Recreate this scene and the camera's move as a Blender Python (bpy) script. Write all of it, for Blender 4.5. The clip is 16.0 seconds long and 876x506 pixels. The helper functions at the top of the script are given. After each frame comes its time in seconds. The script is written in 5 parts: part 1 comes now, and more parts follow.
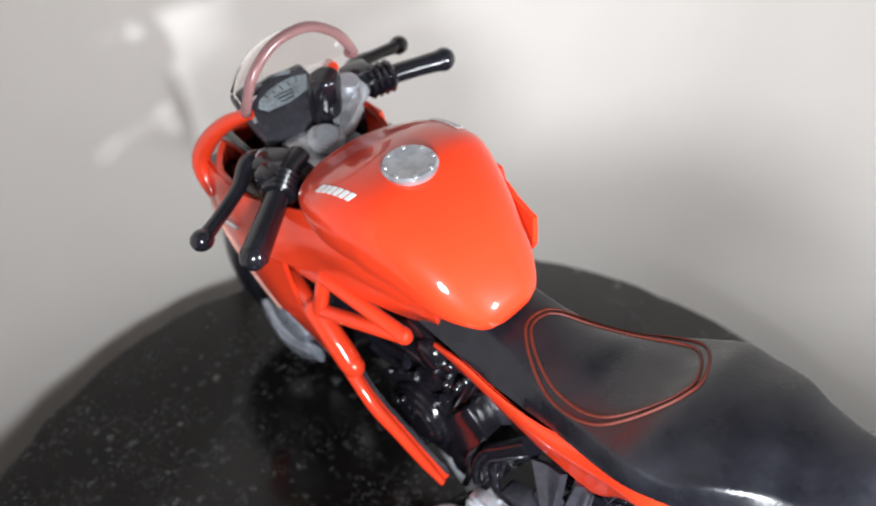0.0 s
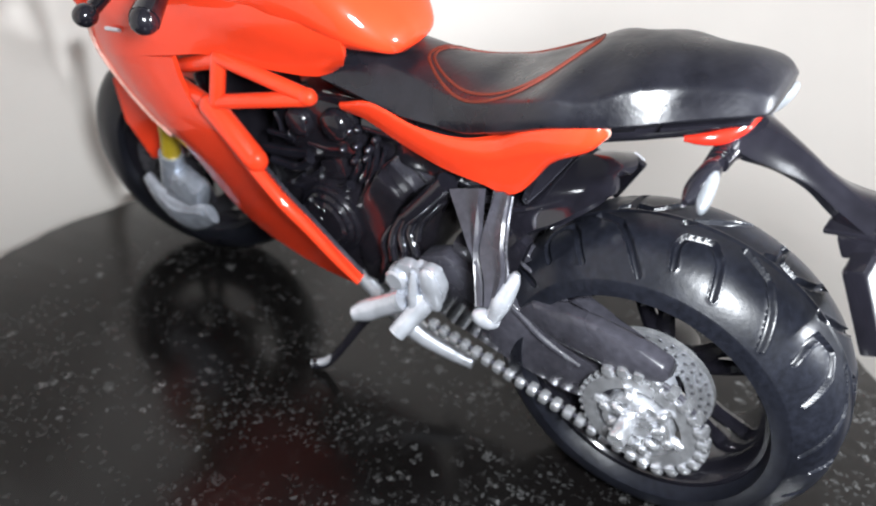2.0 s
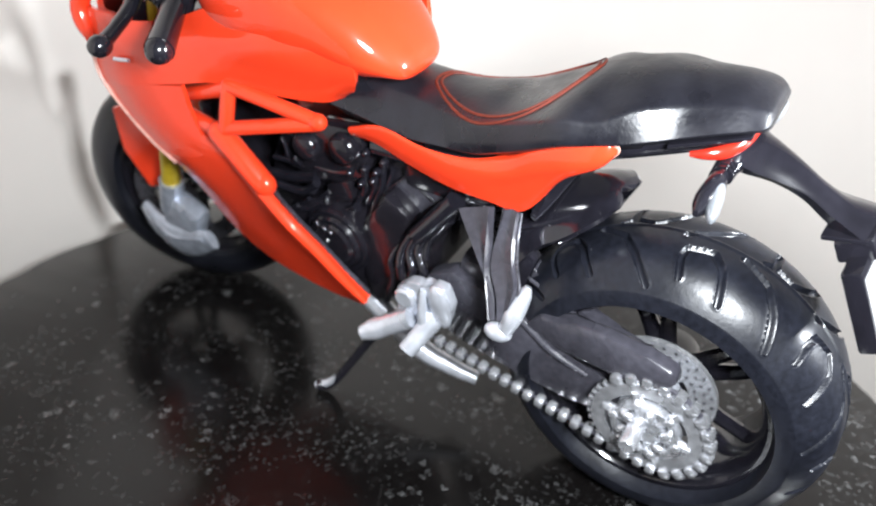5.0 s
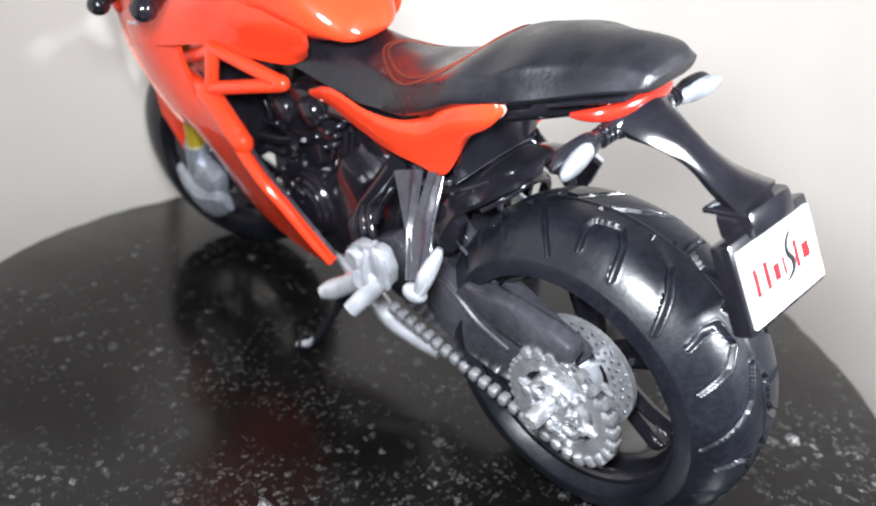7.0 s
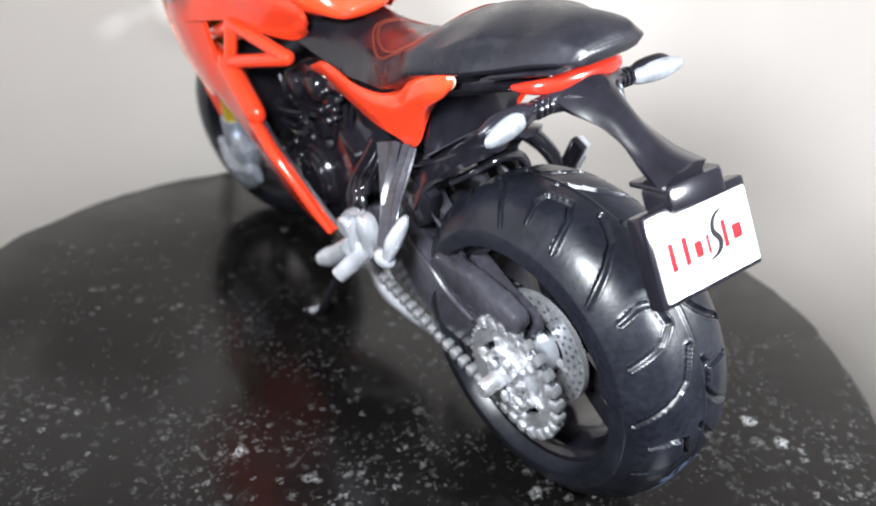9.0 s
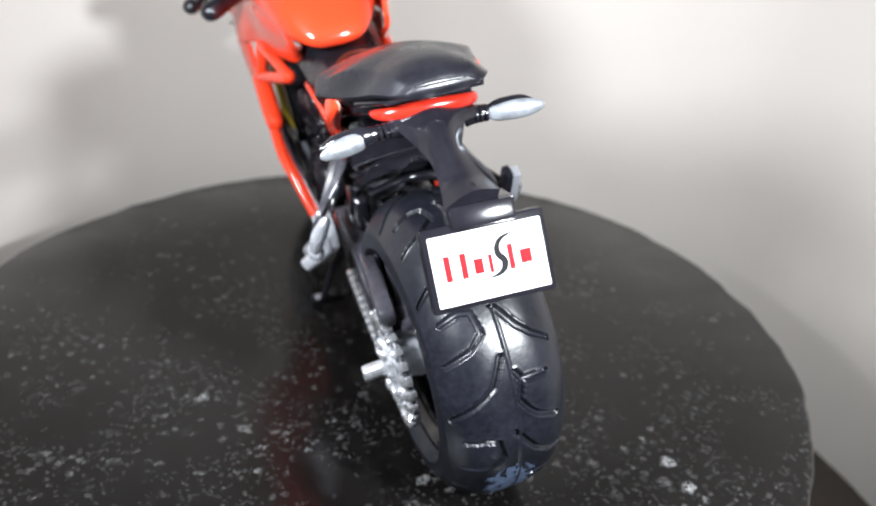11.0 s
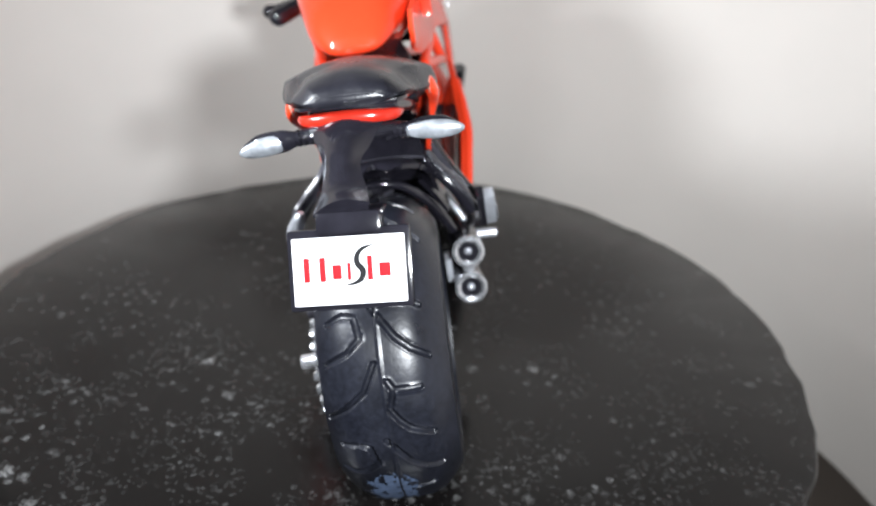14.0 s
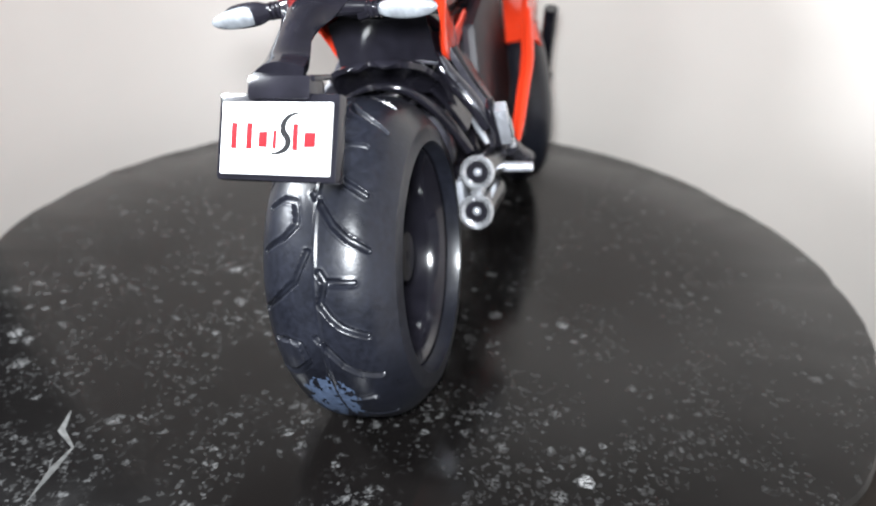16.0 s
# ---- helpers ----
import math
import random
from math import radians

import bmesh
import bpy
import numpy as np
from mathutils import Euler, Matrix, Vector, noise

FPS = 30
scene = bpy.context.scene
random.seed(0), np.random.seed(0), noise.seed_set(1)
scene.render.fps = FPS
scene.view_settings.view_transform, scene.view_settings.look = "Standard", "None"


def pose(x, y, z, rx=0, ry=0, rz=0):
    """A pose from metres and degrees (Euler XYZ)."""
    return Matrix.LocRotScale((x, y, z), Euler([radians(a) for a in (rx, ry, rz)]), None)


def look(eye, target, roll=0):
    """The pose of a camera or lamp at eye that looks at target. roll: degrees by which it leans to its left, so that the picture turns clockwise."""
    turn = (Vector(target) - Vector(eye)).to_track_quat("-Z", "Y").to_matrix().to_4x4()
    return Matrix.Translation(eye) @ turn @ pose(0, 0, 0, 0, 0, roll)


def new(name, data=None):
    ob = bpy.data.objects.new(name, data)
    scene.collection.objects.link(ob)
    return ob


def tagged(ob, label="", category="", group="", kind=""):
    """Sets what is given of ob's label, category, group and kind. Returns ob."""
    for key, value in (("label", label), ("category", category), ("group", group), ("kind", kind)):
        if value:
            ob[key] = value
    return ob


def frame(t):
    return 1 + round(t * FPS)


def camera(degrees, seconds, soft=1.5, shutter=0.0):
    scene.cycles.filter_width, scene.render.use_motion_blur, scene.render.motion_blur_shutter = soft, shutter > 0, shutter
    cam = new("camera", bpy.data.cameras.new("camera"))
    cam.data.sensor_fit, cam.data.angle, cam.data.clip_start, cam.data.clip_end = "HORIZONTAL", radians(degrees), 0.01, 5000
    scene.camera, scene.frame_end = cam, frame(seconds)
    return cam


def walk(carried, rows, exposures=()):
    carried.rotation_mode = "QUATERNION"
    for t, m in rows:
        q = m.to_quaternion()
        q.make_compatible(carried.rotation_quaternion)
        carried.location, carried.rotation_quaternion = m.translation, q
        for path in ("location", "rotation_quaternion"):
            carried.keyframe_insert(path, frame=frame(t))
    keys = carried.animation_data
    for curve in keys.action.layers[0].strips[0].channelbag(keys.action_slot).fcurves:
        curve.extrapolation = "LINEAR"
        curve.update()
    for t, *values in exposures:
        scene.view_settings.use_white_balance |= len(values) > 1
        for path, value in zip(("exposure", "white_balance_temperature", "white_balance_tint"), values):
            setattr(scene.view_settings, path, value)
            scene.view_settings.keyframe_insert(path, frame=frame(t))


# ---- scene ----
cam = camera(58.97, 16.0, soft=2.0)
cam.data.dof.use_dof, cam.data.dof.focus_distance, cam.data.dof.aperture_fstop = True, 0.100, 24.0
PATH = [
    (0, (-0.07596, -0.01075, 0.13369), (0.50668, 0.55039, -0.45424), 3.91),
    (0.5, (-0.08684, -0.02502, 0.13028), (0.50264, 0.53702, -0.44992), 3.95),
    (1, (-0.08683, -0.03657, 0.12342), (0.52093, 0.52021, -0.44281), 4.22),
    (1.5, (-0.09090, -0.03570, 0.11377), (0.58536, 0.47799, -0.41425), 4.38),
    (2, (-0.09815, -0.02452, 0.09621), (0.62712, 0.43695, -0.41469), 4.15),
    (2.5, (-0.09970, -0.02297, 0.09268), (0.63711, 0.42951, -0.40968), 4.06),
    (3, (-0.09955, -0.02600, 0.09763), (0.64436, 0.42577, -0.39481), 3.97),
    (3.5, (-0.10163, -0.02238, 0.09791), (0.64978, 0.42034, -0.39135), 3.77),
    (3.7, (-0.10203, -0.02024, 0.09656), (0.65205, 0.41911, -0.39165), 3.73),
    (5.8, (-0.10632, -0.02423, 0.09623), (0.65881, 0.41969, -0.37014), 4.24),
    (6, (-0.10273, -0.03124, 0.09479), (0.64306, 0.45163, -0.36416), 4.12),
    (6.5, (-0.09061, -0.04579, 0.09254), (0.57851, 0.53362, -0.37281), 3.48),
    (7, (-0.08952, -0.05115, 0.09177), (0.56201, 0.54808, -0.37344), 3.42),
    (7.5, (-0.08891, -0.05219, 0.09013), (0.56174, 0.54700, -0.37638), 3.35),
    (8, (-0.08815, -0.05495, 0.09507), (0.56107, 0.54647, -0.37056), 3.26),
    (8.5, (-0.08768, -0.05926, 0.09379), (0.54285, 0.56137, -0.37230), 3.31),
    (9, (-0.07958, -0.06857, 0.09057), (0.47890, 0.61590, -0.37804), 3.37),
    (9.5, (-0.06771, -0.07769, 0.09036), (0.41962, 0.65916, -0.37821), 3.22),
    (11.8, (-0.04304, -0.11081, 0.10079), (0.26260, 0.72723, -0.35117), 3.13),
    (12, (-0.04262, -0.11036, 0.10024), (0.26257, 0.72757, -0.35224), 3.13),
    (12.5, (-0.03574, -0.11305, 0.10111), (0.21924, 0.74212, -0.35019), 3.10),
    (13, (-0.01905, -0.11569, 0.10112), (0.13797, 0.76225, -0.35117), 3.29),
    (13.5, (-0.00238, -0.11704, 0.10205), (0.05721, 0.77126, -0.35333), 3.28),
    (14, (-0.00233, -0.11689, 0.10169), (0.05577, 0.77105, -0.35459), 3.27),
    (14.5, (0.00777, -0.11703, 0.10003), (-0.00109, 0.77075, -0.36017), 3.20),
    (15, (0.01614, -0.11533, 0.09294), (-0.05394, 0.76687, -0.37268), 3.32),
    (15.5, (0.02645, -0.11419, 0.09111), (-0.10897, 0.76041, -0.37444), 3.51),
    (16, (0.02909, -0.11144, 0.08601), (-0.13674, 0.75620, -0.38272), 3.64),
]
walk(cam, [(t, look(eye, target, roll)) for t, eye, target, roll in PATH], [(0, -0.15), (1.6, -0.12), (2.2, 0.28), (6.2, 0.34), (7.5, 0.24), (8.6, 0.22), (9.5, 0.25), (12, -0.18), (14, -0.2), (15.3, 0.05), (16, 0.25)])

# ---- light ----
MM = 0.001
world = bpy.data.worlds.new("room_air")
scene.world = world
world.use_nodes = True
world.node_tree.nodes["Background"].inputs[0].default_value = (0.88, 0.94, 1.0, 1)
world.node_tree.nodes["Background"].inputs[1].default_value = 0.14


def torch(place, aim, watts, radius):
    data = bpy.data.lights.new("torch_light", "SPOT")
    data.energy, data.shadow_soft_size, data.color = watts, radius, (0.90, 0.95, 1.0)
    data.spot_size, data.spot_blend = radians(150), 1.0
    new("torch_light", data).matrix_world = look(place, aim)


# Two fixed spots stand in for a single torch moving with the camera.
torch((-0.089, -0.041, 0.104), (0.04, 0.03, 0.035), 1.55, 0.013)
torch((0.026, -0.117, 0.099), (-0.004, 0.04, 0.035), 2.05, 0.007)


# ---- materials ----
def material(name, base, rough=0.5, metal=0.0, coat=0.0, grain=(0.0, 0.0), bump=0.0, scale=600.0, spread=0.0, spec=0.5):
    """grain: how far the colour drifts at a coarse and a fine scale; bump: fine relief; spread: roughness variation."""
    m = bpy.data.materials.new(name)
    m.use_nodes = True
    nt = m.node_tree
    b = nt.nodes["Principled BSDF"]
    b.inputs["Base Color"].default_value = (*base, 1)
    b.inputs["Roughness"].default_value = rough
    b.inputs["Metallic"].default_value = metal
    b.inputs["Coat Weight"].default_value = coat
    b.inputs["Coat Roughness"].default_value = 0.06
    b.inputs["Specular IOR Level"].default_value = spec
    co = nt.nodes.new("ShaderNodeTexCoord")

    def noise_at(sc, detail=4):
        n = nt.nodes.new("ShaderNodeTexNoise")
        n.inputs["Scale"].default_value = sc
        n.inputs["Detail"].default_value = detail
        nt.links.new(co.outputs["Object"], n.inputs["Vector"])
        return n
    coarse, fine = noise_at(scale * 0.12), noise_at(scale)
    if grain[0] or grain[1]:
        last = None
        for n, amount in ((coarse, grain[0]), (fine, grain[1])):
            r = nt.nodes.new("ShaderNodeMapRange")
            r.inputs["From Min"].default_value, r.inputs["From Max"].default_value = 0.3, 0.7
            r.inputs["To Min"].default_value, r.inputs["To Max"].default_value = 1 - amount, 1 + amount
            nt.links.new(n.outputs["Fac"], r.inputs["Value"])
            mix = nt.nodes.new("ShaderNodeVectorMath")
            mix.operation = "SCALE"
            if last is None:
                mix.inputs[0].default_value = base
            else:
                nt.links.new(last.outputs[0], mix.inputs[0])
            nt.links.new(r.outputs["Result"], mix.inputs["Scale"])
            last = mix
        nt.links.new(last.outputs[0], b.inputs["Base Color"])
    if spread:
        r = nt.nodes.new("ShaderNodeMapRange")
        r.inputs["From Min"].default_value, r.inputs["From Max"].default_value = 0.3, 0.7
        r.inputs["To Min"].default_value, r.inputs["To Max"].default_value = max(rough - spread, 0.03), min(rough + spread, 1)
        nt.links.new(coarse.outputs["Fac"], r.inputs["Value"])
        nt.links.new(r.outputs["Result"], b.inputs["Roughness"])
    if bump:
        bp = nt.nodes.new("ShaderNodeBump")
        bp.inputs["Strength"].default_value = bump
        bp.inputs["Distance"].default_value = 0.0002
        nt.links.new(fine.outputs["Fac"], bp.inputs["Height"])
        nt.links.new(bp.outputs["Normal"], b.inputs["Normal"])
    return m


RED = material("orange_red_paint", (0.76, 0.047, 0.014), 0.4, 0, 1.0, (0.03, 0.02), 0.03, 500, 0.05, 0.1)
BLACK = material("black_plastic", (0.009, 0.0085, 0.012), 0.14, 0, 0.0, (0.2, 0.2), 0.1, 420, 0.06, 0.8)
ENGINE = material("satin_black_casting", (0.010, 0.009, 0.012), 0.15, 0, 0.0, (0.25, 0.25), 0.35, 420, 0.08, 0.5)
MATT = material("dull_black_plastic", (0.012, 0.010, 0.014), 0.5, 0, 0.0, (0.3, 0.25), 0.15, 500, 0.06, 0.35)
CALIPER = material("bluish_grey_metal", (0.36, 0.39, 0.45), 0.26, 0.5, 0.0, (0.3, 0.2), 0.4, 500, 0.1)
RUBBED = material("rubbed_paint", (0.50, 0.27, 0.22), 0.35, 0, 0.3, (0.3, 0.3), 0.1, 900)
GUN = material("dark_gunmetal", (0.10, 0.10, 0.115), 0.25, 0.7, 0.0, (0.2, 0.2), 0.12, 900, 0.08, 0.6)
DARK = material("dark_grey_plastic", (0.038, 0.037, 0.046), 0.24, 0, 0.0, (0.2, 0.2), 0.08, 900, 0.1)
RUBBER = material("black_rubber", (0.0075, 0.0083, 0.0125), 0.33, 0, 0.0, (0.25, 0.3), 0.14, 1200, 0.06, 0.5)
SEAT = material("black_seat_vinyl", (0.010, 0.010, 0.014), 0.33, 0, 0.0, (0.25, 0.15), 0.2, 1600, 0.12, 0.62)
SILVER = material("silver_plastic", (0.58, 0.60, 0.65), 0.25, 0.6, 0.0, (0.35, 0.2), 0.7, 340, 0.1)
LENS_SILVER = material("silver_lens", (0.32, 0.34, 0.37), 0.28, 0.6, 0.0, (0.25, 0.25), 0.5, 700, 0.08)
CAST = material("cast_silver", (0.44, 0.45, 0.48), 0.26, 0.55, 0.0, (0.3, 0.25), 0.6, 420, 0.1)
CHROME = material("bright_metal", (0.66, 0.67, 0.70), 0.22, 0.8, 0.0, (0.25, 0.2), 0.4, 900, 0.08)
GOLD = material("yellow_gold_plastic", (0.42, 0.30, 0.02), 0.35, 0.2, 0.0, (0.1, 0.05), 0.05, 900, 0.05)
LENS_RED = material("red_lens", (0.38, 0.018, 0.009), 0.2, 0, 0.3, (0.05, 0.05), 0.0, 800)
WHITE = material("white_print", (0.8, 0.8, 0.8), 0.6, 0, 0.0, (0.02, 0.02), 0.0, 800, 0.0, 0.2)
PRINT_RED = material("red_print", (0.45, 0.006, 0.01), 0.7, 0, 0, (0.1, 0.1), 0, 900, 0, 0.15)
PRINT_BLACK = material("black_print", (0.008, 0.008, 0.009), 0.7, 0, 0, (0.1, 0.1), 0, 900, 0, 0.15)
STITCH = material("orange_stitching", (0.13, 0.018, 0.008), 0.6, 0, 0, (0.15, 0.15), 0.2, 1500)
GREY_FACE = material("grey_dial_face", (0.46, 0.52, 0.55), 0.3, 0, 0.3, (0.3, 0.3), 0.1, 1500)
WALL = material("cream_wall_paint", (0.75, 0.705, 0.66), 0.8, 0, 0, (0.03, 0.015), 0.1, 40)


# ---- mesh helpers (millimetres in, metres out) ----
def part(name, bm, mat, parent, label="", sharp=40, smooth=True, sub=0):
    me = bpy.data.meshes.new(name)
    bmesh.ops.recalc_face_normals(bm, faces=bm.faces)
    bm.to_mesh(me)
    bm.free()
    me.transform(Matrix.Scale(MM, 4))
    for p in me.polygons:
        p.use_smooth = smooth
    if smooth and not sub:
        me.set_sharp_from_angle(angle=radians(sharp))
    me.materials.append(mat)
    ob = new(name, me)
    ob.parent = parent
    if sub:
        mod = ob.modifiers.new("smooth", "SUBSURF")
        mod.levels = mod.render_levels = sub
    if label:
        ob["label"] = label
    return ob


def ring_skin(bm, rings, closed=True, caps=True):
    vs = [[bm.verts.new(p) for p in r] for r in rings]
    n = len(rings[0])
    for a, b in zip(vs, vs[1:]):
        for i in range(n if closed else n - 1):
            j = (i + 1) % n
            bm.faces.new((a[i], a[j], b[j], b[i]))
    if caps and closed:
        bm.faces.new(vs[0])
        bm.faces.new(list(reversed(vs[-1])))
    return vs


def tube(points, radius, seg=12, bm=None, flat=1.0):
    """A round bar along points, radius a number or one per point."""
    bm = bm or bmesh.new()
    ps = [Vector(p) for p in points]
    rs = radius if isinstance(radius, (list, tuple)) else [radius] * len(ps)
    side = None
    rings = []
    for i, p in enumerate(ps):
        d = (ps[min(i + 1, len(ps) - 1)] - ps[max(i - 1, 0)]).normalized()
        if side is None:
            side = d.cross(Vector((0, 0, 1)))
            if side.length < 0.1:
                side = d.cross(Vector((1, 0, 0)))
        side = (side - d * side.dot(d)).normalized()
        up = d.cross(side)
        rings.append([p + rs[i] * (math.cos(a) * side + flat * math.sin(a) * up) for a in (k * 2 * math.pi / seg for k in range(seg))])
    ring_skin(bm, rings)
    return bm


def lathe(profile, centre, axis=(1, 0, 0), seg=48, bm=None):
    """profile: (along the axis, radius) pairs, swept round the axis through centre; closes on itself."""
    bm = bm or bmesh.new()
    ax = Vector(axis).normalized()
    u = ax.cross(Vector((0, 0, 1)))
    u = u.normalized() if u.length > 0.1 else Vector((1, 0, 0))
    w = ax.cross(u)
    c = Vector(centre)
    rings = [[c + ax * a + r * (math.cos(t) * u + math.sin(t) * w) for a, r in profile] for t in (k * 2 * math.pi / seg for k in range(seg))]
    ring_skin(bm, rings + [rings[0]], closed=True, caps=False)
    bmesh.ops.remove_doubles(bm, verts=bm.verts, dist=1e-4)
    return bm


def disc(centre, radius, thick, axis=(1, 0, 0), seg=40, bevel=0.2, bm=None):
    h = thick / 2
    return lathe([(-h, 0.01), (-h, radius - bevel), (-h + bevel, radius), (h - bevel, radius), (h, radius - bevel), (h, 0.01)], centre, axis, seg, bm)


def block(centre, size, bevel=0.5, turn=(0, 0, 0), bm=None, taper=1.0):
    own = bmesh.new()
    bmesh.ops.create_cube(own, size=1)
    for v in own.verts:
        k = taper if v.co.z > 0 else 1
        v.co = Vector((v.co.x * size[0] * k, v.co.y * size[1] * k, v.co.z * size[2]))
    if bevel:
        bmesh.ops.bevel(own, geom=own.edges[:], offset=bevel, segments=2, affect="EDGES", profile=0.6)
    bmesh.ops.transform(own, matrix=pose(*centre, *turn), verts=own.verts)
    return merge(own, bm)


def merge(own, bm):
    if bm is None:
        return own
    me = bpy.data.meshes.new("scratch")
    own.to_mesh(me)
    own.free()
    bm.from_mesh(me)
    bpy.data.meshes.remove(me)
    return bm


def prism(outline, x0, x1, bevel=0.4, bm=None, lift=None):
    """A flat outline in the side view (y, z), from x0 to x1; lift(y, z) adds to x."""
    own = bmesh.new()
    a = [own.verts.new((x0 + (lift(y, z) if lift else 0), y, z)) for y, z in outline]
    b = [own.verts.new((x1 + (lift(y, z) if lift else 0), y, z)) for y, z in outline]
    n = len(a)
    for i in range(n):
        own.faces.new((a[i], a[(i + 1) % n], b[(i + 1) % n], b[i]))
    own.faces.new(a)
    own.faces.new(list(reversed(b)))
    if bevel:
        bmesh.ops.bevel(own, geom=own.edges[:], offset=bevel, segments=2, affect="EDGES", profile=0.6)
    bmesh.ops.triangulate(own, faces=[f for f in own.faces if len(f.verts) > 4])
    return merge(own, bm)


def egg(centre, radii, turn=(0, 0, 0), bm=None, u=20, v=12):
    own = bmesh.new()
    bmesh.ops.create_uvsphere(own, u_segments=u, v_segments=v, radius=1)
    bmesh.ops.transform(own, matrix=pose(*centre, *turn) @ Matrix.Diagonal((*radii, 1)), verts=own.verts)
    return merge(own, bm)


def body(sections, n=24):
    """A long body along y: (y, half width, bottom, top, squareness above, squareness below, widest height 0..1)."""
    rings = []
    for y, w, z0, z1, e1, e0, mid in sections:
        zc = z0 + (z1 - z0) * mid
        ring = []
        for k in range(n):
            t = 2 * math.pi * k / n
            c, s = math.cos(t), math.sin(t)
            e = e1 if s >= 0 else e0
            h = (z1 - zc) if s >= 0 else (zc - z0)
            ring.append((w * math.copysign(abs(c) ** (2 / e), c), y, zc + h * math.copysign(abs(s) ** (2 / e), s)))
        rings.append(ring)
    bm = bmesh.new()
    ring_skin(bm, rings)
    return bm


# ---- the setting ----
CENTRE = (-4.2, 42.8)


def granite(name, base, flake, amount, rough):
    """Dark polished stone: ragged pale grains at three sizes over a faintly clouded ground."""
    m = bpy.data.materials.new(name)
    m.use_nodes = True
    nt = m.node_tree
    b = nt.nodes["Principled BSDF"]
    b.inputs["Specular IOR Level"].default_value = 0.27
    co = nt.nodes.new("ShaderNodeTexCoord")

    def cloud(sc, detail, vector=None):
        n = nt.nodes.new("ShaderNodeTexNoise")
        n.inputs["Scale"].default_value, n.inputs["Detail"].default_value = sc, detail
        nt.links.new(vector or co.outputs["Object"], n.inputs["Vector"])
        return n

    def ramp(value, lo, hi, low=0.0, high=1.0):
        r = nt.nodes.new("ShaderNodeMapRange")
        for key, v in (("From Min", lo), ("From Max", hi), ("To Min", low), ("To Max", high)):
            r.inputs[key].default_value = v
        nt.links.new(value, r.inputs["Value"])
        return r.outputs["Result"]

    def times(a, c):
        m2 = nt.nodes.new("ShaderNodeMath")
        m2.operation = "MULTIPLY"
        for k, v in enumerate((a, c)):
            if isinstance(v, float):
                m2.inputs[k].default_value = v
            else:
                nt.links.new(v, m2.inputs[k])
        return m2.outputs[0]

    shift = nt.nodes.new("ShaderNodeVectorMath")
    shift.operation = "MULTIPLY_ADD"
    nt.links.new(cloud(650, 3).outputs["Color"], shift.inputs[0])
    shift.inputs[1].default_value = (0.0022, 0.0022, 0.0022)
    nt.links.new(co.outputs["Object"], shift.inputs[2])
    ragged = shift.outputs[0]

    def grains(sc, share, size):
        v = nt.nodes.new("ShaderNodeTexVoronoi")
        v.inputs["Scale"].default_value = sc
        nt.links.new(ragged, v.inputs["Vector"])
        pick = nt.nodes.new("ShaderNodeSeparateColor")
        nt.links.new(v.outputs["Color"], pick.inputs["Color"])
        return times(times(ramp(pick.outputs["Red"], 1 - share, 1 - share * 0.4), ramp(v.outputs["Distance"], size, size * 0.55)), ramp(pick.outputs["Green"], 0.0, 1.0, 0.25, 1.0))
    broken = ramp(cloud(1900, 4).outputs["Fac"], 0.40, 0.58)
    drift = ramp(cloud(34, 4).outputs["Fac"], 0.42, 0.63, 0.0, 1.0)
    patchy = ramp(cloud(60, 4).outputs["Fac"], 0.42, 0.60, 0.0, 1.0)
    last = None
    for fac, tint in ((ramp(cloud(40, 5).outputs["Fac"], 0.4, 0.75, 0.0, 0.004), flake), (times(times(grains(1250, 0.42 + amount, 0.60), patchy), 0.14), flake),
                      (times(times(grains(620, 0.18 + amount, 0.56), broken), times(drift, 0.45)), flake), (times(times(grains(290, 0.06 + amount, 0.48), broken), times(drift, 0.9)), flake)):
        mix = nt.nodes.new("ShaderNodeMix")
        mix.data_type = "RGBA"
        if last is None:
            mix.inputs[6].default_value = (*base, 1)
        else:
            nt.links.new(last.outputs[2], mix.inputs[6])
        mix.inputs[7].default_value = (*tint, 1)
        nt.links.new(fac, mix.inputs[0])
        last = mix
    nt.links.new(last.outputs[2], b.inputs["Base Color"])
    nt.links.new(ramp(cloud(55, 4).outputs["Fac"], 0.35, 0.65, rough - 0.04, rough + 0.07), b.inputs["Roughness"])
    bp = nt.nodes.new("ShaderNodeBump")
    bp.inputs["Strength"].default_value, bp.inputs["Distance"].default_value = 0.08, 0.00012
    nt.links.new(cloud(1300, 4).outputs["Fac"], bp.inputs["Height"])
    nt.links.new(bp.outputs["Normal"], b.inputs["Normal"])
    return m


STONE = granite("black_granite", (0.0036, 0.0031, 0.0030), (0.42, 0.42, 0.42), 0.0, 0.17)
MOTTLED = granite("mottled_granite", (0.045, 0.036, 0.030), (0.16, 0.14, 0.12), 0.1, 0.5)


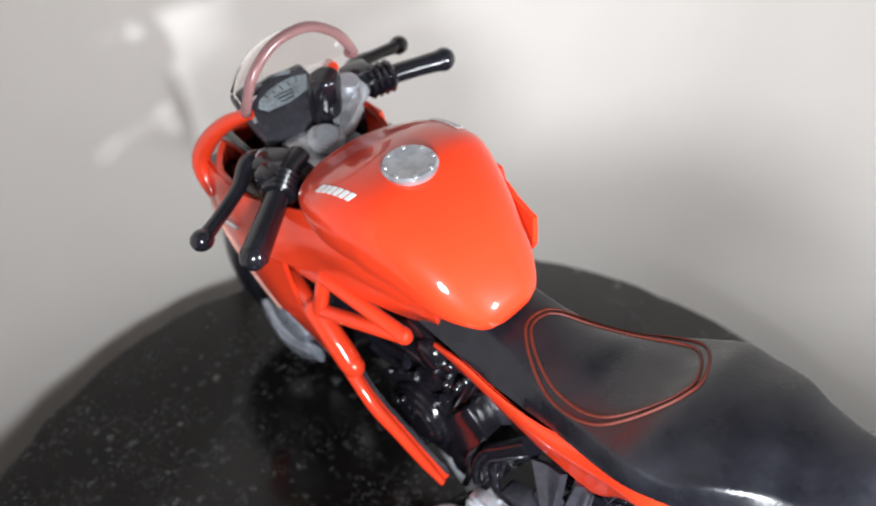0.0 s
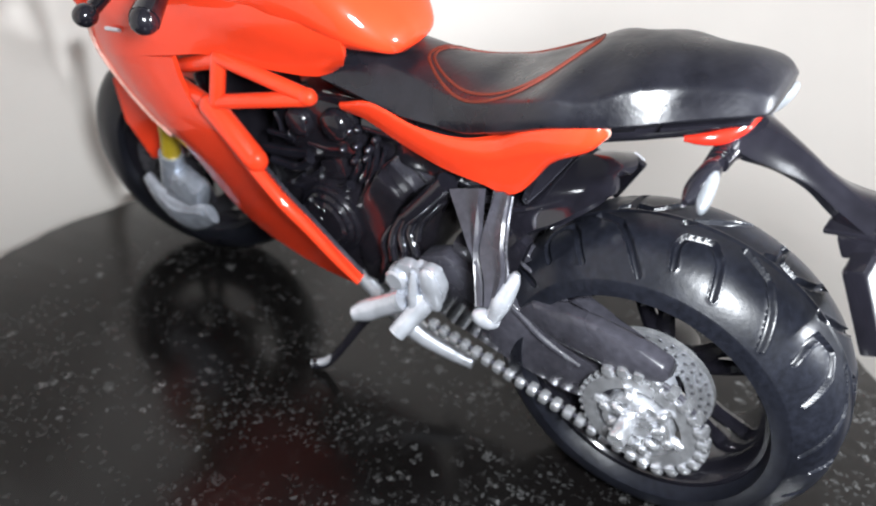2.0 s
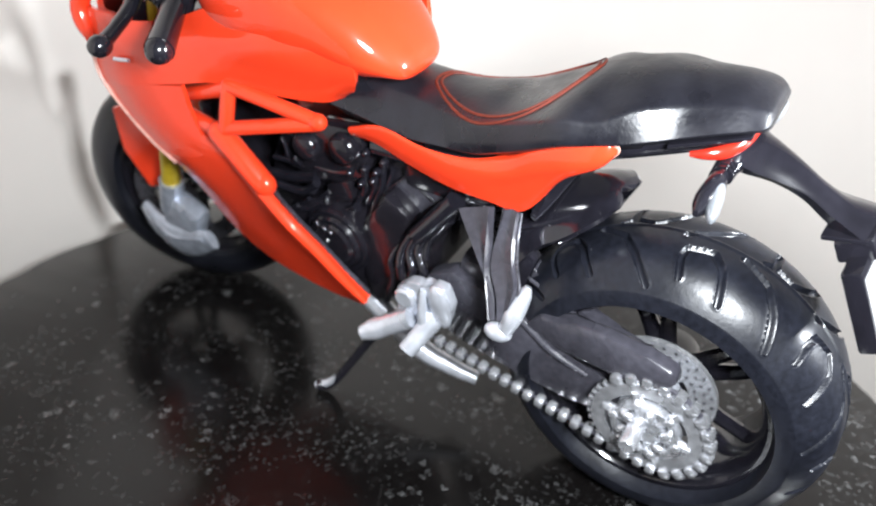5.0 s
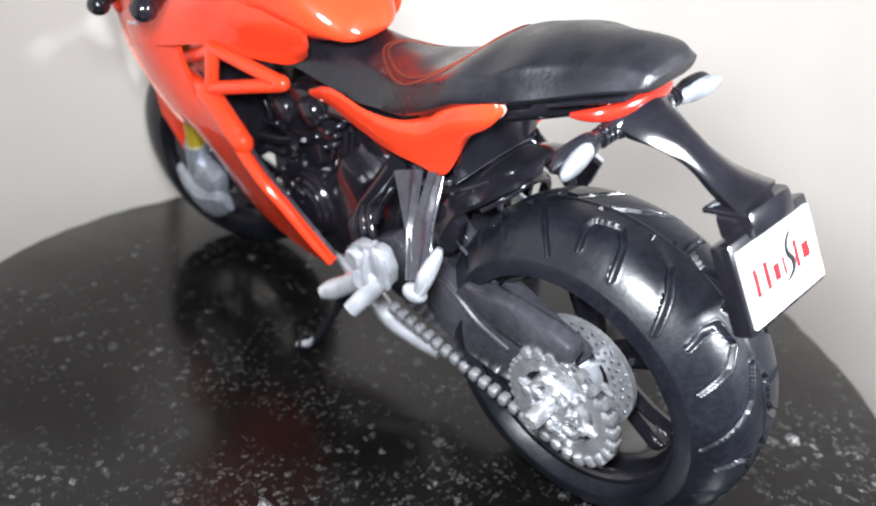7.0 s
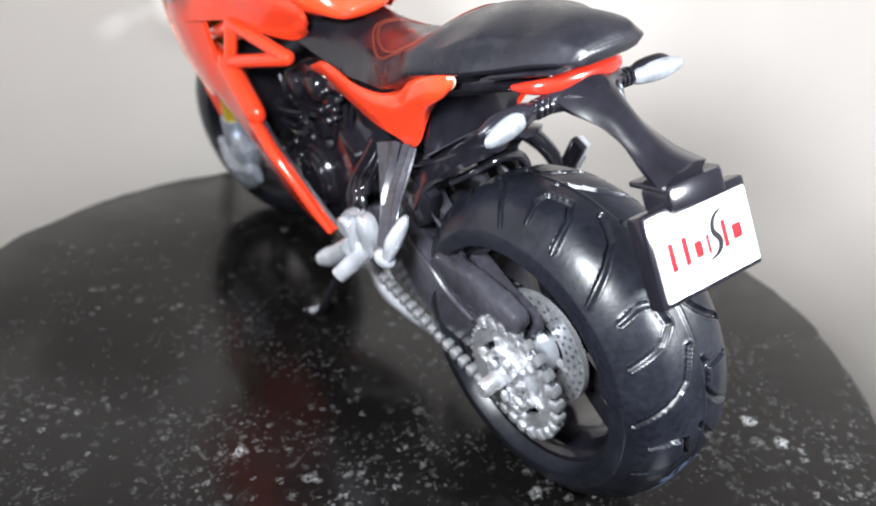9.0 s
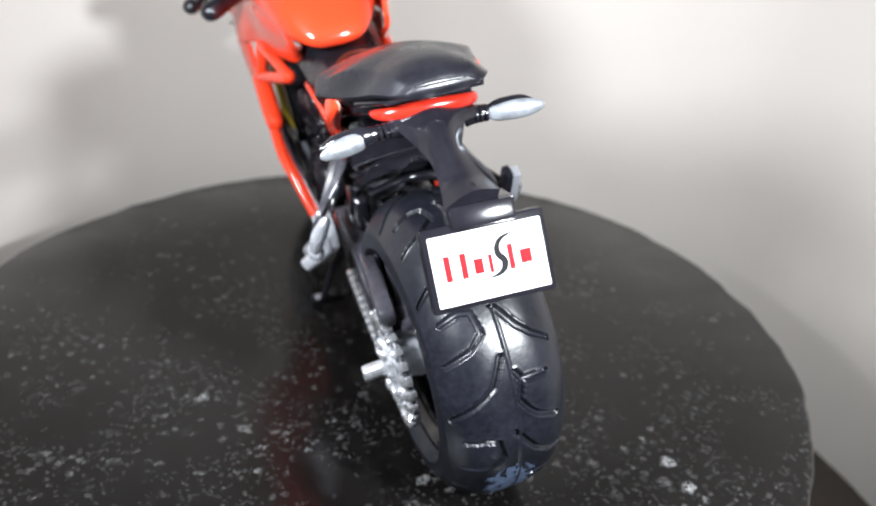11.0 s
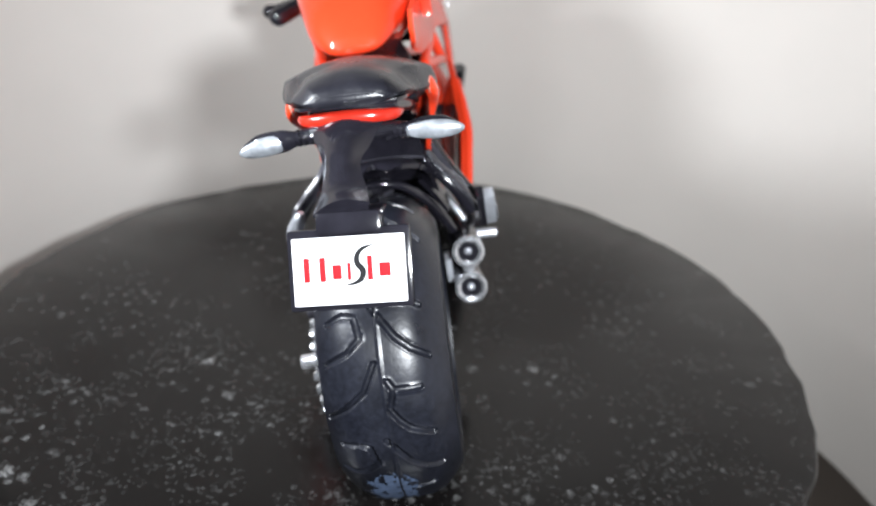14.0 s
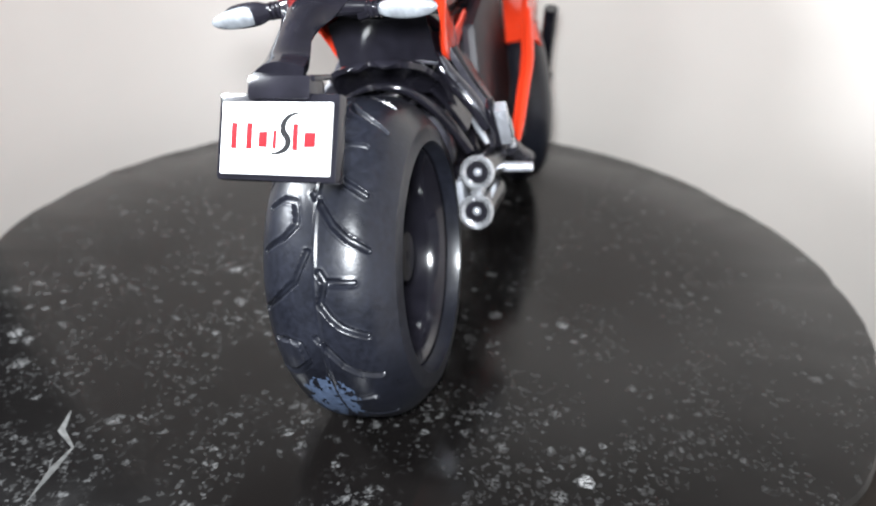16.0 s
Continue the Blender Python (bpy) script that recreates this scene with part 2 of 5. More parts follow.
def stone_disc():
    bm = bmesh.new()
    seg = 180
    rings = []
    for z, inset in ((0, 97.8), (0, 60), (0, 96.2), (-0.5, 97.3), (-1.5, 97.9), (-14, 97.6), (-16, 96.4), (-16, 20)):
        ring = []
        for k in range(seg):
            a = 2 * math.pi * k / seg
            chip = 1.2 * noise.noise((4 * math.cos(a), 4 * math.sin(a), 1)) + 0.5 * noise.noise((26 * math.cos(a), 26 * math.sin(a), 3)) + 0.8 * noise.noise((11 * math.cos(a), 11 * math.sin(a), 5))
            r = inset + (chip if inset > 90 else 0)
            ring.append((CENTRE[0] + r * math.cos(a), CENTRE[1] + r * math.sin(a), z))
        rings.append(ring)
    ring_skin(bm, rings[1:])
    ob = part("stone_disc", bm, STONE, None, sharp=30)
    return tagged(ob, "round black granite slab with pale flecks, under the toy", "stone slab")


slab = stone_disc()
vein = tube([(-47.2, -25.6, 0), (-45.5, -30.1, 0), (-41.7, -33.0, 0), (-41.3, -37.9, 0), (-40.8, -44.7, 0)], [0.1, 0.5, 0.25, 0.4, 0.1], 8)
for v in vein.verts:
    v.co.z = 0.02 + 0.04 * v.co.z
    v.co.x += 0.6 * noise.noise(v.co * 0.9)
part("pale_vein", vein, material("pale_quartz", (0.07, 0.07, 0.068), 0.6, 0, 0, (0.5, 0.5), 0.3, 700), slab, "thin pale vein in the granite")
tagged(part("stand", lathe([(-78, 0.1), (-78, 70), (-68, 72), (-22, 60), (-16.2, 62), (-16.2, 0.1)], (*CENTRE, 0), (0, 0, 1), 64), DARK, None),
       "dark round stand under the granite slab", "stand")
tagged(part("ground", lathe([(-98, 0.1), (-98, 400), (-78, 400), (-78, 0.1)], (*CENTRE, 0), (0, 0, 1), 64), MOTTLED, None), "mottled dark brown granite counter top", "counter", kind="structure")


def curved_wall():
    bm = bmesh.new()
    rings = []
    for k in range(105):
        turn = -50 + 228 * k / 104
        near, far = max(0.0, min(1.0, (turn - 15) / 50)), max(0.0, min(1.0, (turn - 98) / 50))
        r0 = 160 - 44 * (near * near * (3 - 2 * near)) + 14 * (far * far * (3 - 2 * far))
        a = radians(turn)
        rings.append([(CENTRE[0] + r * math.cos(a), CENTRE[1] + r * math.sin(a), z) for r, z in ((r0, -78), (r0, 700), (r0 + 8, 700), (r0 + 8, -78))])
    ring_skin(bm, rings)
    return tagged(part("wall_curved", bm, WALL, None, sharp=60), "plain cream painted curved wall behind the slab", "wall", kind="structure")


curved_wall()

# ---- the toy motorcycle ----
from mathutils.bvhtree import BVHTree

bike = new("toy_motorcycle")
bike.matrix_world = pose(0, 0, 0, 0, -8.26, 0) @ pose(0.0004, 0, 0.07, 0, -4.25, 0) @ pose(0, 0, -0.07)
tagged(bike, "orange-red toy sport motorcycle with black seat, leaning on its side stand", "toy motorcycle")


def spline(knots, steps):
    """Points along a smooth curve through knots of any length."""
    k = [np.array(p, float) for p in knots]
    k = [2 * k[0] - k[1]] + k + [2 * k[-1] - k[-2]]
    out = []
    for a, b, c, d in zip(k, k[1:], k[2:], k[3:]):
        for i in range(steps):
            t = i / steps
            out.append(0.5 * (2 * b + (c - a) * t + (2 * a - 5 * b + 4 * c - d) * t * t + (3 * b - a - 3 * c + d) * t ** 3))
    return [tuple(float(v) for v in p) for p in out + [k[-2]]]


def smooth_body(sections, n=48, steps=6):
    return body(spline(sections, steps), n)


def smooth_tube(points, radius, seg=12, steps=6, flat=1.0, bm=None):
    rs = radius if isinstance(radius, (list, tuple)) else [radius] * len(points)
    knots = spline([(*p, r) for p, r in zip(points, rs)], steps)
    return tube([p[:3] for p in knots], [p[3] for p in knots], seg, bm, flat)


def patch(rows, thick, steps=6):
    """A smooth shell through a grid of points, with thickness along its normals."""
    grid = [spline(r, steps) for r in rows]
    cols = [spline([g[i] for g in grid], steps) for i in range(len(grid[0]))]
    bm = bmesh.new()
    vs = [[bm.verts.new(p) for p in c] for c in cols]
    for a, b in zip(vs, vs[1:]):
        for i in range(len(a) - 1):
            bm.faces.new((a[i], a[i + 1], b[i + 1], b[i]))
    bm.normal_update()
    bmesh.ops.solidify(bm, geom=bm.faces[:], thickness=thick)
    return bm


def rod(a, b, r):
    """A round bar with rounded ends."""
    a, b = Vector(a), Vector(b)
    d = (b - a).normalized()
    return tube([a - d * r * 0.95, a - d * r * 0.75, a - d * r * 0.4, a, b, b + d * r * 0.4, b + d * r * 0.75, b + d * r * 0.95], [0.3 * r, 0.66 * r, 0.92 * r, r, r, 0.92 * r, 0.66 * r, 0.3 * r], 16)


def moved(bm, m):
    bmesh.ops.transform(bm, matrix=m, verts=bm.verts)
    return bm


def across(bm, centre=0.0):
    """The same piece on the other side of the middle plane."""
    bmesh.ops.transform(bm, matrix=pose(2 * centre, 0, 0) @ Matrix.Diagonal((-1, 1, 1, 1)), verts=bm.verts)
    bmesh.ops.reverse_faces(bm, faces=bm.faces)
    return bm


def plate_of(corners, thick, bevel=0.3):
    """A small cast plate with an uneven outline, lying flat."""
    bm = bmesh.new()
    top = [bm.verts.new(p) for p in corners]
    low = [bm.verts.new((x, y, z - thick)) for x, y, z in corners]
    n = len(top)
    for i in range(n):
        bm.faces.new((top[i], top[(i + 1) % n], low[(i + 1) % n], low[i]))
    bm.faces.new(top)
    bm.faces.new(list(reversed(low)))
    bmesh.ops.bevel(bm, geom=bm.edges[:], offset=bevel, segments=2, affect="EDGES", profile=0.6)
    return bm


# ---- rear wheel ----
RC = (-1.7, -4.0, 25.6)
WHEEL_AXIS = (math.cos(radians(3)), 0, -math.sin(radians(3)))


TREAD_LAPS = 8


def groove_lines(radius):
    """The cut grooves of one lap of the tread: (degrees round, distance from the crown) runs, as segments in millimetres."""
    runs = [[(1.3, -3.3), (0.3, -5.1), (2.0, -8.0)], [(1.3, -3.3), (8.5, -2.6), (13, -4.8), (16.5, -9.2)], [(17, -1.0), (26, -2.9), (31.5, -6.0), (37.5, -10.2)],
            [(-1, -0.6), (9, 2.4), (13, 4.4), (16.5, 7.3)], [(23, 0.6), (26, 1.4), (26.2, 5.2)], [(26, 1.4), (32.5, 0.6)], [(33.5, 0.8), (37, 1.8), (40, 3.1), (44, 6.4)]]
    k = radians(1) * radius
    lap = 360 / TREAD_LAPS * k
    lines = []
    for run in runs:
        for p, q in zip(run, run[1:]):
            for shift in (-lap, 0, lap):
                lines.append((p[0] * k + shift, p[1], q[0] * k + shift, q[1]))
    return lines


def treaded_tyre(centre, axis, half, radius, inner, seg, cross, grooves):
    period = 2 * math.pi * radius / TREAD_LAPS
    lines = np.array(groove_lines(radius))
    outer = []
    for i in range(cross):
        s = -1 + 2 * i / (cross - 1)
        outer.append((half * math.sin(s * math.pi / 2 * 0.97), radius - (radius - inner - 2.2) * (abs(math.sin(s * math.pi / 2)) ** 3.4) - 2.0 * max(0, abs(s) - 0.86) / 0.14))
    lip = [(half * 0.9, inner), (half * 0.78, inner - 0.6)]
    arc = [0.0]
    for a, b in zip(outer, outer[1:]):
        arc.append(arc[-1] + math.dist(a, b))
    arc = [a - arc[-1] / 2 for a in arc]
    ax = Vector(axis).normalized()
    u = ax.cross(Vector((0, 0, 1))).normalized()
    w = ax.cross(u)
    c = Vector(centre)
    rings = []
    for j in range(seg):
        t = 2 * math.pi * j / seg
        run = (t * radius) % period
        out = math.cos(t) * u + math.sin(t) * w
        ring = [c + ax * -lip[1][0] + out * lip[1][1], c + ax * -lip[0][0] + out * lip[0][1]]
        for (a, r), s in zip(outer, arc):
            dip = 0.0
            if grooves:
                px, py, qx, qy = lines.T
                dx, dy = qx - px, qy - py
                f = np.clip(((run - px) * dx + (s - py) * dy) / (dx * dx + dy * dy), 0, 1)
                near = np.min(np.hypot(run - px - f * dx, s - py - f * dy))
                dip = 0.7 * max(0.0, 1 - (near / 0.5) ** 4) if near < 0.5 else -0.10 * max(0, 1 - (near - 0.5) / 0.4)
                if abs(s) < 0.22:
                    dip = -0.16
            ring.append(c + ax * a + out * (r - dip))
        ring += [c + ax * lip[0][0] + out * lip[0][1], c + ax * lip[1][0] + out * lip[1][1]]
        rings.append(ring)
    bm = bmesh.new()
    ring_skin(bm, rings + [rings[0]], closed=False, caps=False)
    bmesh.ops.remove_doubles(bm, verts=bm.verts, dist=1e-4)
    return bm


def at_axis(centre, axis):
    """The frame of a wheel: x along its axle."""
    x = Vector(axis).normalized()
    y = Vector((0, 0, 1)).cross(x).normalized()
    z = x.cross(y)
    m = Matrix((x, y, z)).transposed().to_4x4()
    return Matrix.Translation(centre) @ m


def wheel_rim(half, radius, hub):
    bm = lathe([(-half, radius), (-half, radius + 1.3), (-half + 1, radius + 1.6), (half - 1, radius + 1.6), (half, radius + 1.3), (half, radius), (half - 1.2, radius - 0.9), (0.6 * half, radius - 1.5),
                (-0.6 * half, radius - 1.5), (-half + 1.2, radius - 0.9)], (0, 0, 0), seg=64)
    lathe([(-half * 0.7, 0.8), (-half * 0.7, hub * 0.8), (-half * 0.3, hub), (half * 0.3, hub), (half * 0.7, hub * 0.8), (half * 0.7, 0.8)], (0, 0, 0), seg=32, bm=bm)
    return bm


def shared_pieces(name, bm, mat, parent, matrices):
    """One mesh, placed once for each matrix (millimetres)."""
    first = part(name, bm, mat, parent)
    for i, m in enumerate(matrices):
        ob = first if i == 0 else new(name, first.data)
        ob.parent = parent
        ob.matrix_basis = Matrix.Translation(m.translation * MM) @ m.to_3x3().to_4x4()


def spokes(parent, m, count, hub, radius):
    bm = tube([(0, hub * 0.7, 0), (0, (radius + hub) / 2, -1.0), (0, radius - 0.6, -2.6)], [1.5, 1.2, 1.2], 8)
    turns = [m @ pose(0, 0, 0, 360 / count * k + d) for k in range(count) for d in (0, 18)]
    shared_pieces("spoke", bm, BLACK, parent, turns)


RM = at_axis(RC, WHEEL_AXIS)
rear_wheel = part("rear_wheel", moved(wheel_rim(7.6, 17.0, 5.0), RM), BLACK, bike, "hollow black five-spoke rear wheel")
spokes(rear_wheel, RM, 5, 5.0, 17.0)
part("tyre", treaded_tyre(RC, WHEEL_AXIS, 10.0, 25.6, 18.2, 900, 140, True), RUBBER, rear_wheel, "fat black rubber tyre with cut grooves", sharp=70)
smear = bmesh.new()
grid = {}
for i in range(61):
    for k in range(41):
        a, q = radians(194 + 30 * i / 60), -0.36 + 0.56 * k / 40
        r = 25.6 - 5.2 * abs(math.sin(q * math.pi / 2)) ** 3.4 + 0.10
        x = 10.0 * math.sin(q * math.pi / 2 * 0.97)
        worn = noise.noise((x * 0.9, 13 * a, 2)) + 0.6 * noise.noise((x * 2.6, 38 * a, 7)) - 0.9 * ((i - 30) / 30) ** 2 - 0.9 * ((k - 20) / 20) ** 2
        grid[i, k] = (smear.verts.new(RM @ Vector((x, r * math.cos(a), r * math.sin(a)))), worn)
for i in range(60):
    for k in range(40):
        cell = [grid[i, k], grid[i + 1, k], grid[i + 1, k + 1], grid[i, k + 1]]
        if min(w for _, w in cell) > -0.8:
            smear.faces.new([v for v, _ in cell])
bmesh.ops.delete(smear, geom=[v for v in smear.verts if not v.link_faces], context="VERTS")
part("dried_smear", smear, material("dried_pale_glue", (0.06, 0.085, 0.14), 0.45, 0, 0, (0.3, 0.3), 0.2, 1500), rear_wheel, "pale bluish dried smear")


def rotor(radius, hole, thick):
    bm = lathe([(-thick / 2, hole), (-thick / 2, radius), (thick / 2, radius), (thick / 2, hole)], (0, 0, 0), seg=56)
    return bm


def disc_centre(parent, m, hole, mat):
    part("disc_hub", moved(lathe([(-1.2, 0.4), (-1.2, 2.8), (1.2, 2.8), (1.2, 0.4)], (0, 0, 0), seg=24), m), mat, parent)
    shared_pieces("disc_arm", tube([(0, 2.2, 0), (0, hole + 0.6, 1.2)], 0.7, 8), mat, parent, [m @ pose(0, 0, 0, 60 * k) for k in range(6)])


def drilled(radius, hole, x):
    bm = bmesh.new()
    for k in range(30):
        for j, r in enumerate((hole + 0.25 * (radius - hole), hole + 0.55 * (radius - hole), hole + 0.82 * (radius - hole))):
            a = 2 * math.pi * (k + 0.33 * j) / 30
            disc((x, r * math.cos(a), r * math.sin(a)), 0.26, 0.08, seg=8, bevel=0.02, bm=bm)
    return bm


brake = part("brake_disc", moved(rotor(9.3, 5.2, 0.9), RM @ pose(-4.6, -0.2, 0)), CHROME, rear_wheel, "drilled silver brake disc")
disc_centre(rear_wheel, RM @ pose(-4.6, -0.2, 0), 5.2, CHROME)
tagged(part("drilling", moved(drilled(9.3, 5.2, -0.5), RM @ pose(-4.6, -0.2, 0)), GUN, rear_wheel), kind="stuff")


def sprocket_mesh():
    bm = lathe([(-0.6, 6.2), (-0.6, 8.4), (0.6, 8.4), (0.6, 6.2)], (0, 0, 0), seg=72)
    for k in range(38):
        a = 2 * math.pi * k / 38
        block((0, 8.7 * math.cos(a), 8.7 * math.sin(a)), (0.9, 0.9, 0.55), 0.12, (math.degrees(a), 0, 0), bm)
    lathe([(-1.0, 0.4), (-1.0, 2.6), (-0.4, 3.2), (0.5, 3.2), (0.5, 0.4)], (0, 0, 0), seg=32, bm=bm)
    lathe([(-1.3, 4.1), (-1.3, 5.0), (0.3, 5.2), (0.3, 3.9)], (0, 0, 0), seg=40, bm=bm)
    for k in range(6):
        a = k * math.pi / 3 + 0.2
        tube([(-0.3, 2.6 * math.cos(a), 2.6 * math.sin(a)), (-0.3, 6.8 * math.cos(a), 6.8 * math.sin(a))], [1.0, 0.75], 8, bm)
        disc((-1.1, 4.9 * math.cos(a), 4.9 * math.sin(a)), 0.75, 1.0, bm=bm, seg=12)
        egg((-1.5, 3.4 * math.cos(a + .5), 3.4 * math.sin(a + .5)), (0.6, 1.2, 0.7), (math.degrees(a), 0, 0), bm, 10, 6)
    return bm


SPX = -13.0
SM = Matrix.Translation((SPX, -5.4, 25.0))
sprocket = part("sprocket", moved(sprocket_mesh(), SM), CHROME, rear_wheel, "silver toothed sprocket with rivets")
part("hub_carrier", moved(lathe([(-6, 1), (-6, 3.4), (-3, 4.4), (4, 4.0), (4, 1)], (0, 0, 0), seg=32), RM @ pose(-4.5, 0, 0)), SILVER, rear_wheel)
part("axle_pin", moved(lathe([(-2.2, 0.05), (-2.2, 1.1), (-1.9, 1.35), (2.5, 1.35), (2.5, 0.05)], (0, 0, 0), seg=24), SM @ pose(-3.0, 1.2, 0)), CHROME, rear_wheel, "round steel axle pin end")


# ---- drive chain ----
def chain_path():
    c = SM.translation
    pts = []
    r = 9.3
    for k in range(15):
        a = radians(-108 - 14.5 * k)
        pts.append(Vector((c.x, c.y + r * math.cos(a), c.z + r * math.sin(a))))
    front = Vector((c.x + 2.2, 32.5, 22.5))
    run = [front.lerp(pts[0], (i + 0.12 * (i % 2)) / 19) for i in range(19)]
    return run + pts


chain = part("chain", tube(chain_path(), 0.42, 8), DARK, bike, "silver bead-like drive chain over the sprocket")
link_bm = block((-0.2, 0, 0), (2.0, 1.65, 1.8), 0.6)
link_me = None
steps = chain_path()
for p, q in zip(steps, steps[1:]):
    m = (q - p)
    rx = math.degrees(math.atan2(m.z, m.y))
    if link_me is None:
        ob = part("link", link_bm, CHROME, chain)
        link_me = ob.data
    else:
        ob = new("link", link_me)
        ob.parent = chain
    ob.location = ((p + q) / 2) * MM
    ob.rotation_euler = (radians(rx), 0, 0)

# ---- swingarm, hugger, rear carrier ----
swing = part("swingarm", prism([(33, 37), (28, 39.5), (20, 37.2), (14.5, 34.2), (10.5, 31.4), (4.5, 29.0), (-7, 28.0), (-8, 25), (-5, 22.0), (7.5, 21.8), (16.5, 23.0), (27, 25.6), (32, 27)], -11.5, -8.0, 1.0), DARK, bike, "dark grey plastic swingarm", sharp=50)
part("rim_edge", smooth_tube([(-11.4, 18.5, 36.0), (-11.6, 14.5, 33.8), (-11.7, 10.5, 31.0), (-11.6, 4.8, 28.7)], [0.25, 0.45, 0.5, 0.35], 8), DARK, swing)
slope = (lambda y, z: -0.165 * (16 - y))
part("brace", prism([(19, 44.6), (16.2, 40.6), (9, 38.2), (2.2, 36.4), (-7.6, 35.0), (-8.2, 33.4), (-6.4, 31.0), (3, 30.8), (9.5, 31.8), (15, 32.6), (20, 36)], -7.0, -4.6, 0.7, lift=slope), DARK, swing, sharp=50)
lean = (lambda y, z: -0.115 * (16 - y))
part("brace_bar", prism([(13.0, 37.3), (8.0, 38.4), (2.2, 39.2), (-3.7, 38.8), (-8.2, 38.2), (-8.6, 36.3), (-7.1, 34.2), (1.1, 32.3), (8.6, 32.0), (16.0, 33.8)], -11.3, -8.6, 0.9, lift=lean), DARK, swing, sharp=50)
part("brace_rib", smooth_tube([(-8.1, 16.6, 40.6), (-9.3, 9, 38.1), (-10.5, 2.4, 36.3)], [0.3, 0.4, 0.3], 8), DARK, swing)
part("cross_piece", block((-1.5, 24, 36), (17, 8, 11), 2), DARK, swing)
edge = [(-9.5, 18.7, 41.6), (-9.2, 14.8, 47.3), (-8.8, 11.2, 50.0), (-7.6, 8.2, 52.2), (-5.0, 6.3, 53.4), (-2.0, 6.2, 53.4)]
flank = [(-7.5, 20.7, 44.7), (-6.4, 18.4, 48.6), (-5.6, 13.3, 51.6), (-4.5, 9.3, 53.4), (-2.5, 7.0, 54.0), (-1.0, 6.5, 53.8)]
crown = [(0.0, 22.0, 45.4), (0.0, 19.5, 48.6), (0.0, 14.0, 51.8), (0.0, 10.0, 53.4), (0.0, 7.8, 54.0), (0.0, 6.7, 54.0)]
other = lambda row: [(-x, y, z) for x, y, z in row]
hugger = part("rear_mudguard", patch([edge, flank, crown, other(flank), other(edge)], 0.9), BLACK, bike, "glossy black hugger tapering over the rear tyre")
part("root", prism([(22, 46.5), (18.4, 47.6), (14.6, 45.5), (16.4, 40.0), (19.5, 38.0), (24, 39)], -9.6, -7.4, 0.7), BLACK, hugger)
part("rib", smooth_tube([(-8.4, 20, 49.0), (-7.6, 15.5, 50.6), (-6.4, 11.0, 53.0)], [0.5, 0.5, 0.3], 8), BLACK, hugger)
part("shock_absorber", smooth_tube([(-3, 23, 40), (-2, 25, 50), (-1, 27, 58)], [3.4, 3.4, 3.2], 16), BLACK, bike)
coil = bmesh.new()
pts = []
for k in range(73):
    a = k / 72 * 2 * math.pi * 6
    t = k / 72
    pts.append((-3 + 2 * t + 4.0 * math.cos(a), 23 + 4 * t + 4.0 * math.sin(a), 41 + 16 * t))
part("spring", tube(pts, 0.7, 6, coil), DARK, bike)
part("subframe_rail", smooth_tube([(-6, 44, 55), (-6.5, 30, 56), (-6.5, 22, 58), (-6, 18, 60)], [1.8, 1.8, 1.4, 0.8], 10), BLACK, bike)
part("subframe_rail", smooth_tube([(6, 44, 55), (6.5, 30, 56), (6.5, 22, 58), (6, 18, 60)], [1.8, 1.8, 1.4, 0.8], 10), BLACK, bike)
part("battery_box", block((0, 32, 54), (12, 16, 12), 2.0), BLACK, bike)
lower = [(-8.4, 16.4, 52.4), (-5.5, 15.8, 52.9), (-2.0, 15.6, 53.1), (2.0, 15.6, 53.0), (5.5, 15.8, 52.6), (8.6, 16.4, 51.8)]
middle = [(-8.4, 15.2, 56.4), (-5.6, 14.8, 57.0), (-2.0, 14.6, 57.2), (2.0, 14.6, 57.2), (5.6, 14.8, 56.8), (8.6, 15.2, 56.0)]
upper = [(-8.4, 13.8, 60.6), (-6.0, 13.6, 61.2), (-2.0, 13.4, 61.4), (2.0, 13.4, 61.4), (6.0, 13.6, 61.0), (8.6, 13.8, 60.2)]
guard = part("inner_guard", patch([lower, middle, upper], 1.0), BLACK, bike, "curved black inner guard below the seat")
part("guard_lip", smooth_tube([(x, y - 0.5, z - 0.2) for x, y, z in lower], 0.55, 10), DARK, guard)
part("hugger_rim", smooth_tube([(-7.2, 12.5, 48.0), (-4.0, 10.2, 49.6), (-0.4, 9.4, 50.2), (4.0, 10.2, 48.8), (7.4, 12.2, 45.0), (9.6, 14.6, 40.6), (11.4, 17.0, 35.4)], [0.5, 0.6, 0.7, 0.8, 0.9, 1.0, 0.9], 12), BLACK, hugger)
part("hugger_cheek", patch([[(6.8, 14.0, 47.6), (9.0, 16.4, 43.0), (10.6, 18.6, 38.4)], [(7.0, 19.0, 48.0), (9.4, 21.0, 44.0), (10.8, 22.6, 39.6)], [(6.4, 24.0, 48.0), (8.8, 25.4, 44.0), (10.4, 26.4, 40.0)]], 0.9), BLACK, hugger)
part("right_cover", prism([(70, 36), (68, 54), (52, 58), (36, 54), (33, 38), (42, 26), (62, 26)], 8.6, 11.6, 1.4), MATT, bike, "black engine side cover")

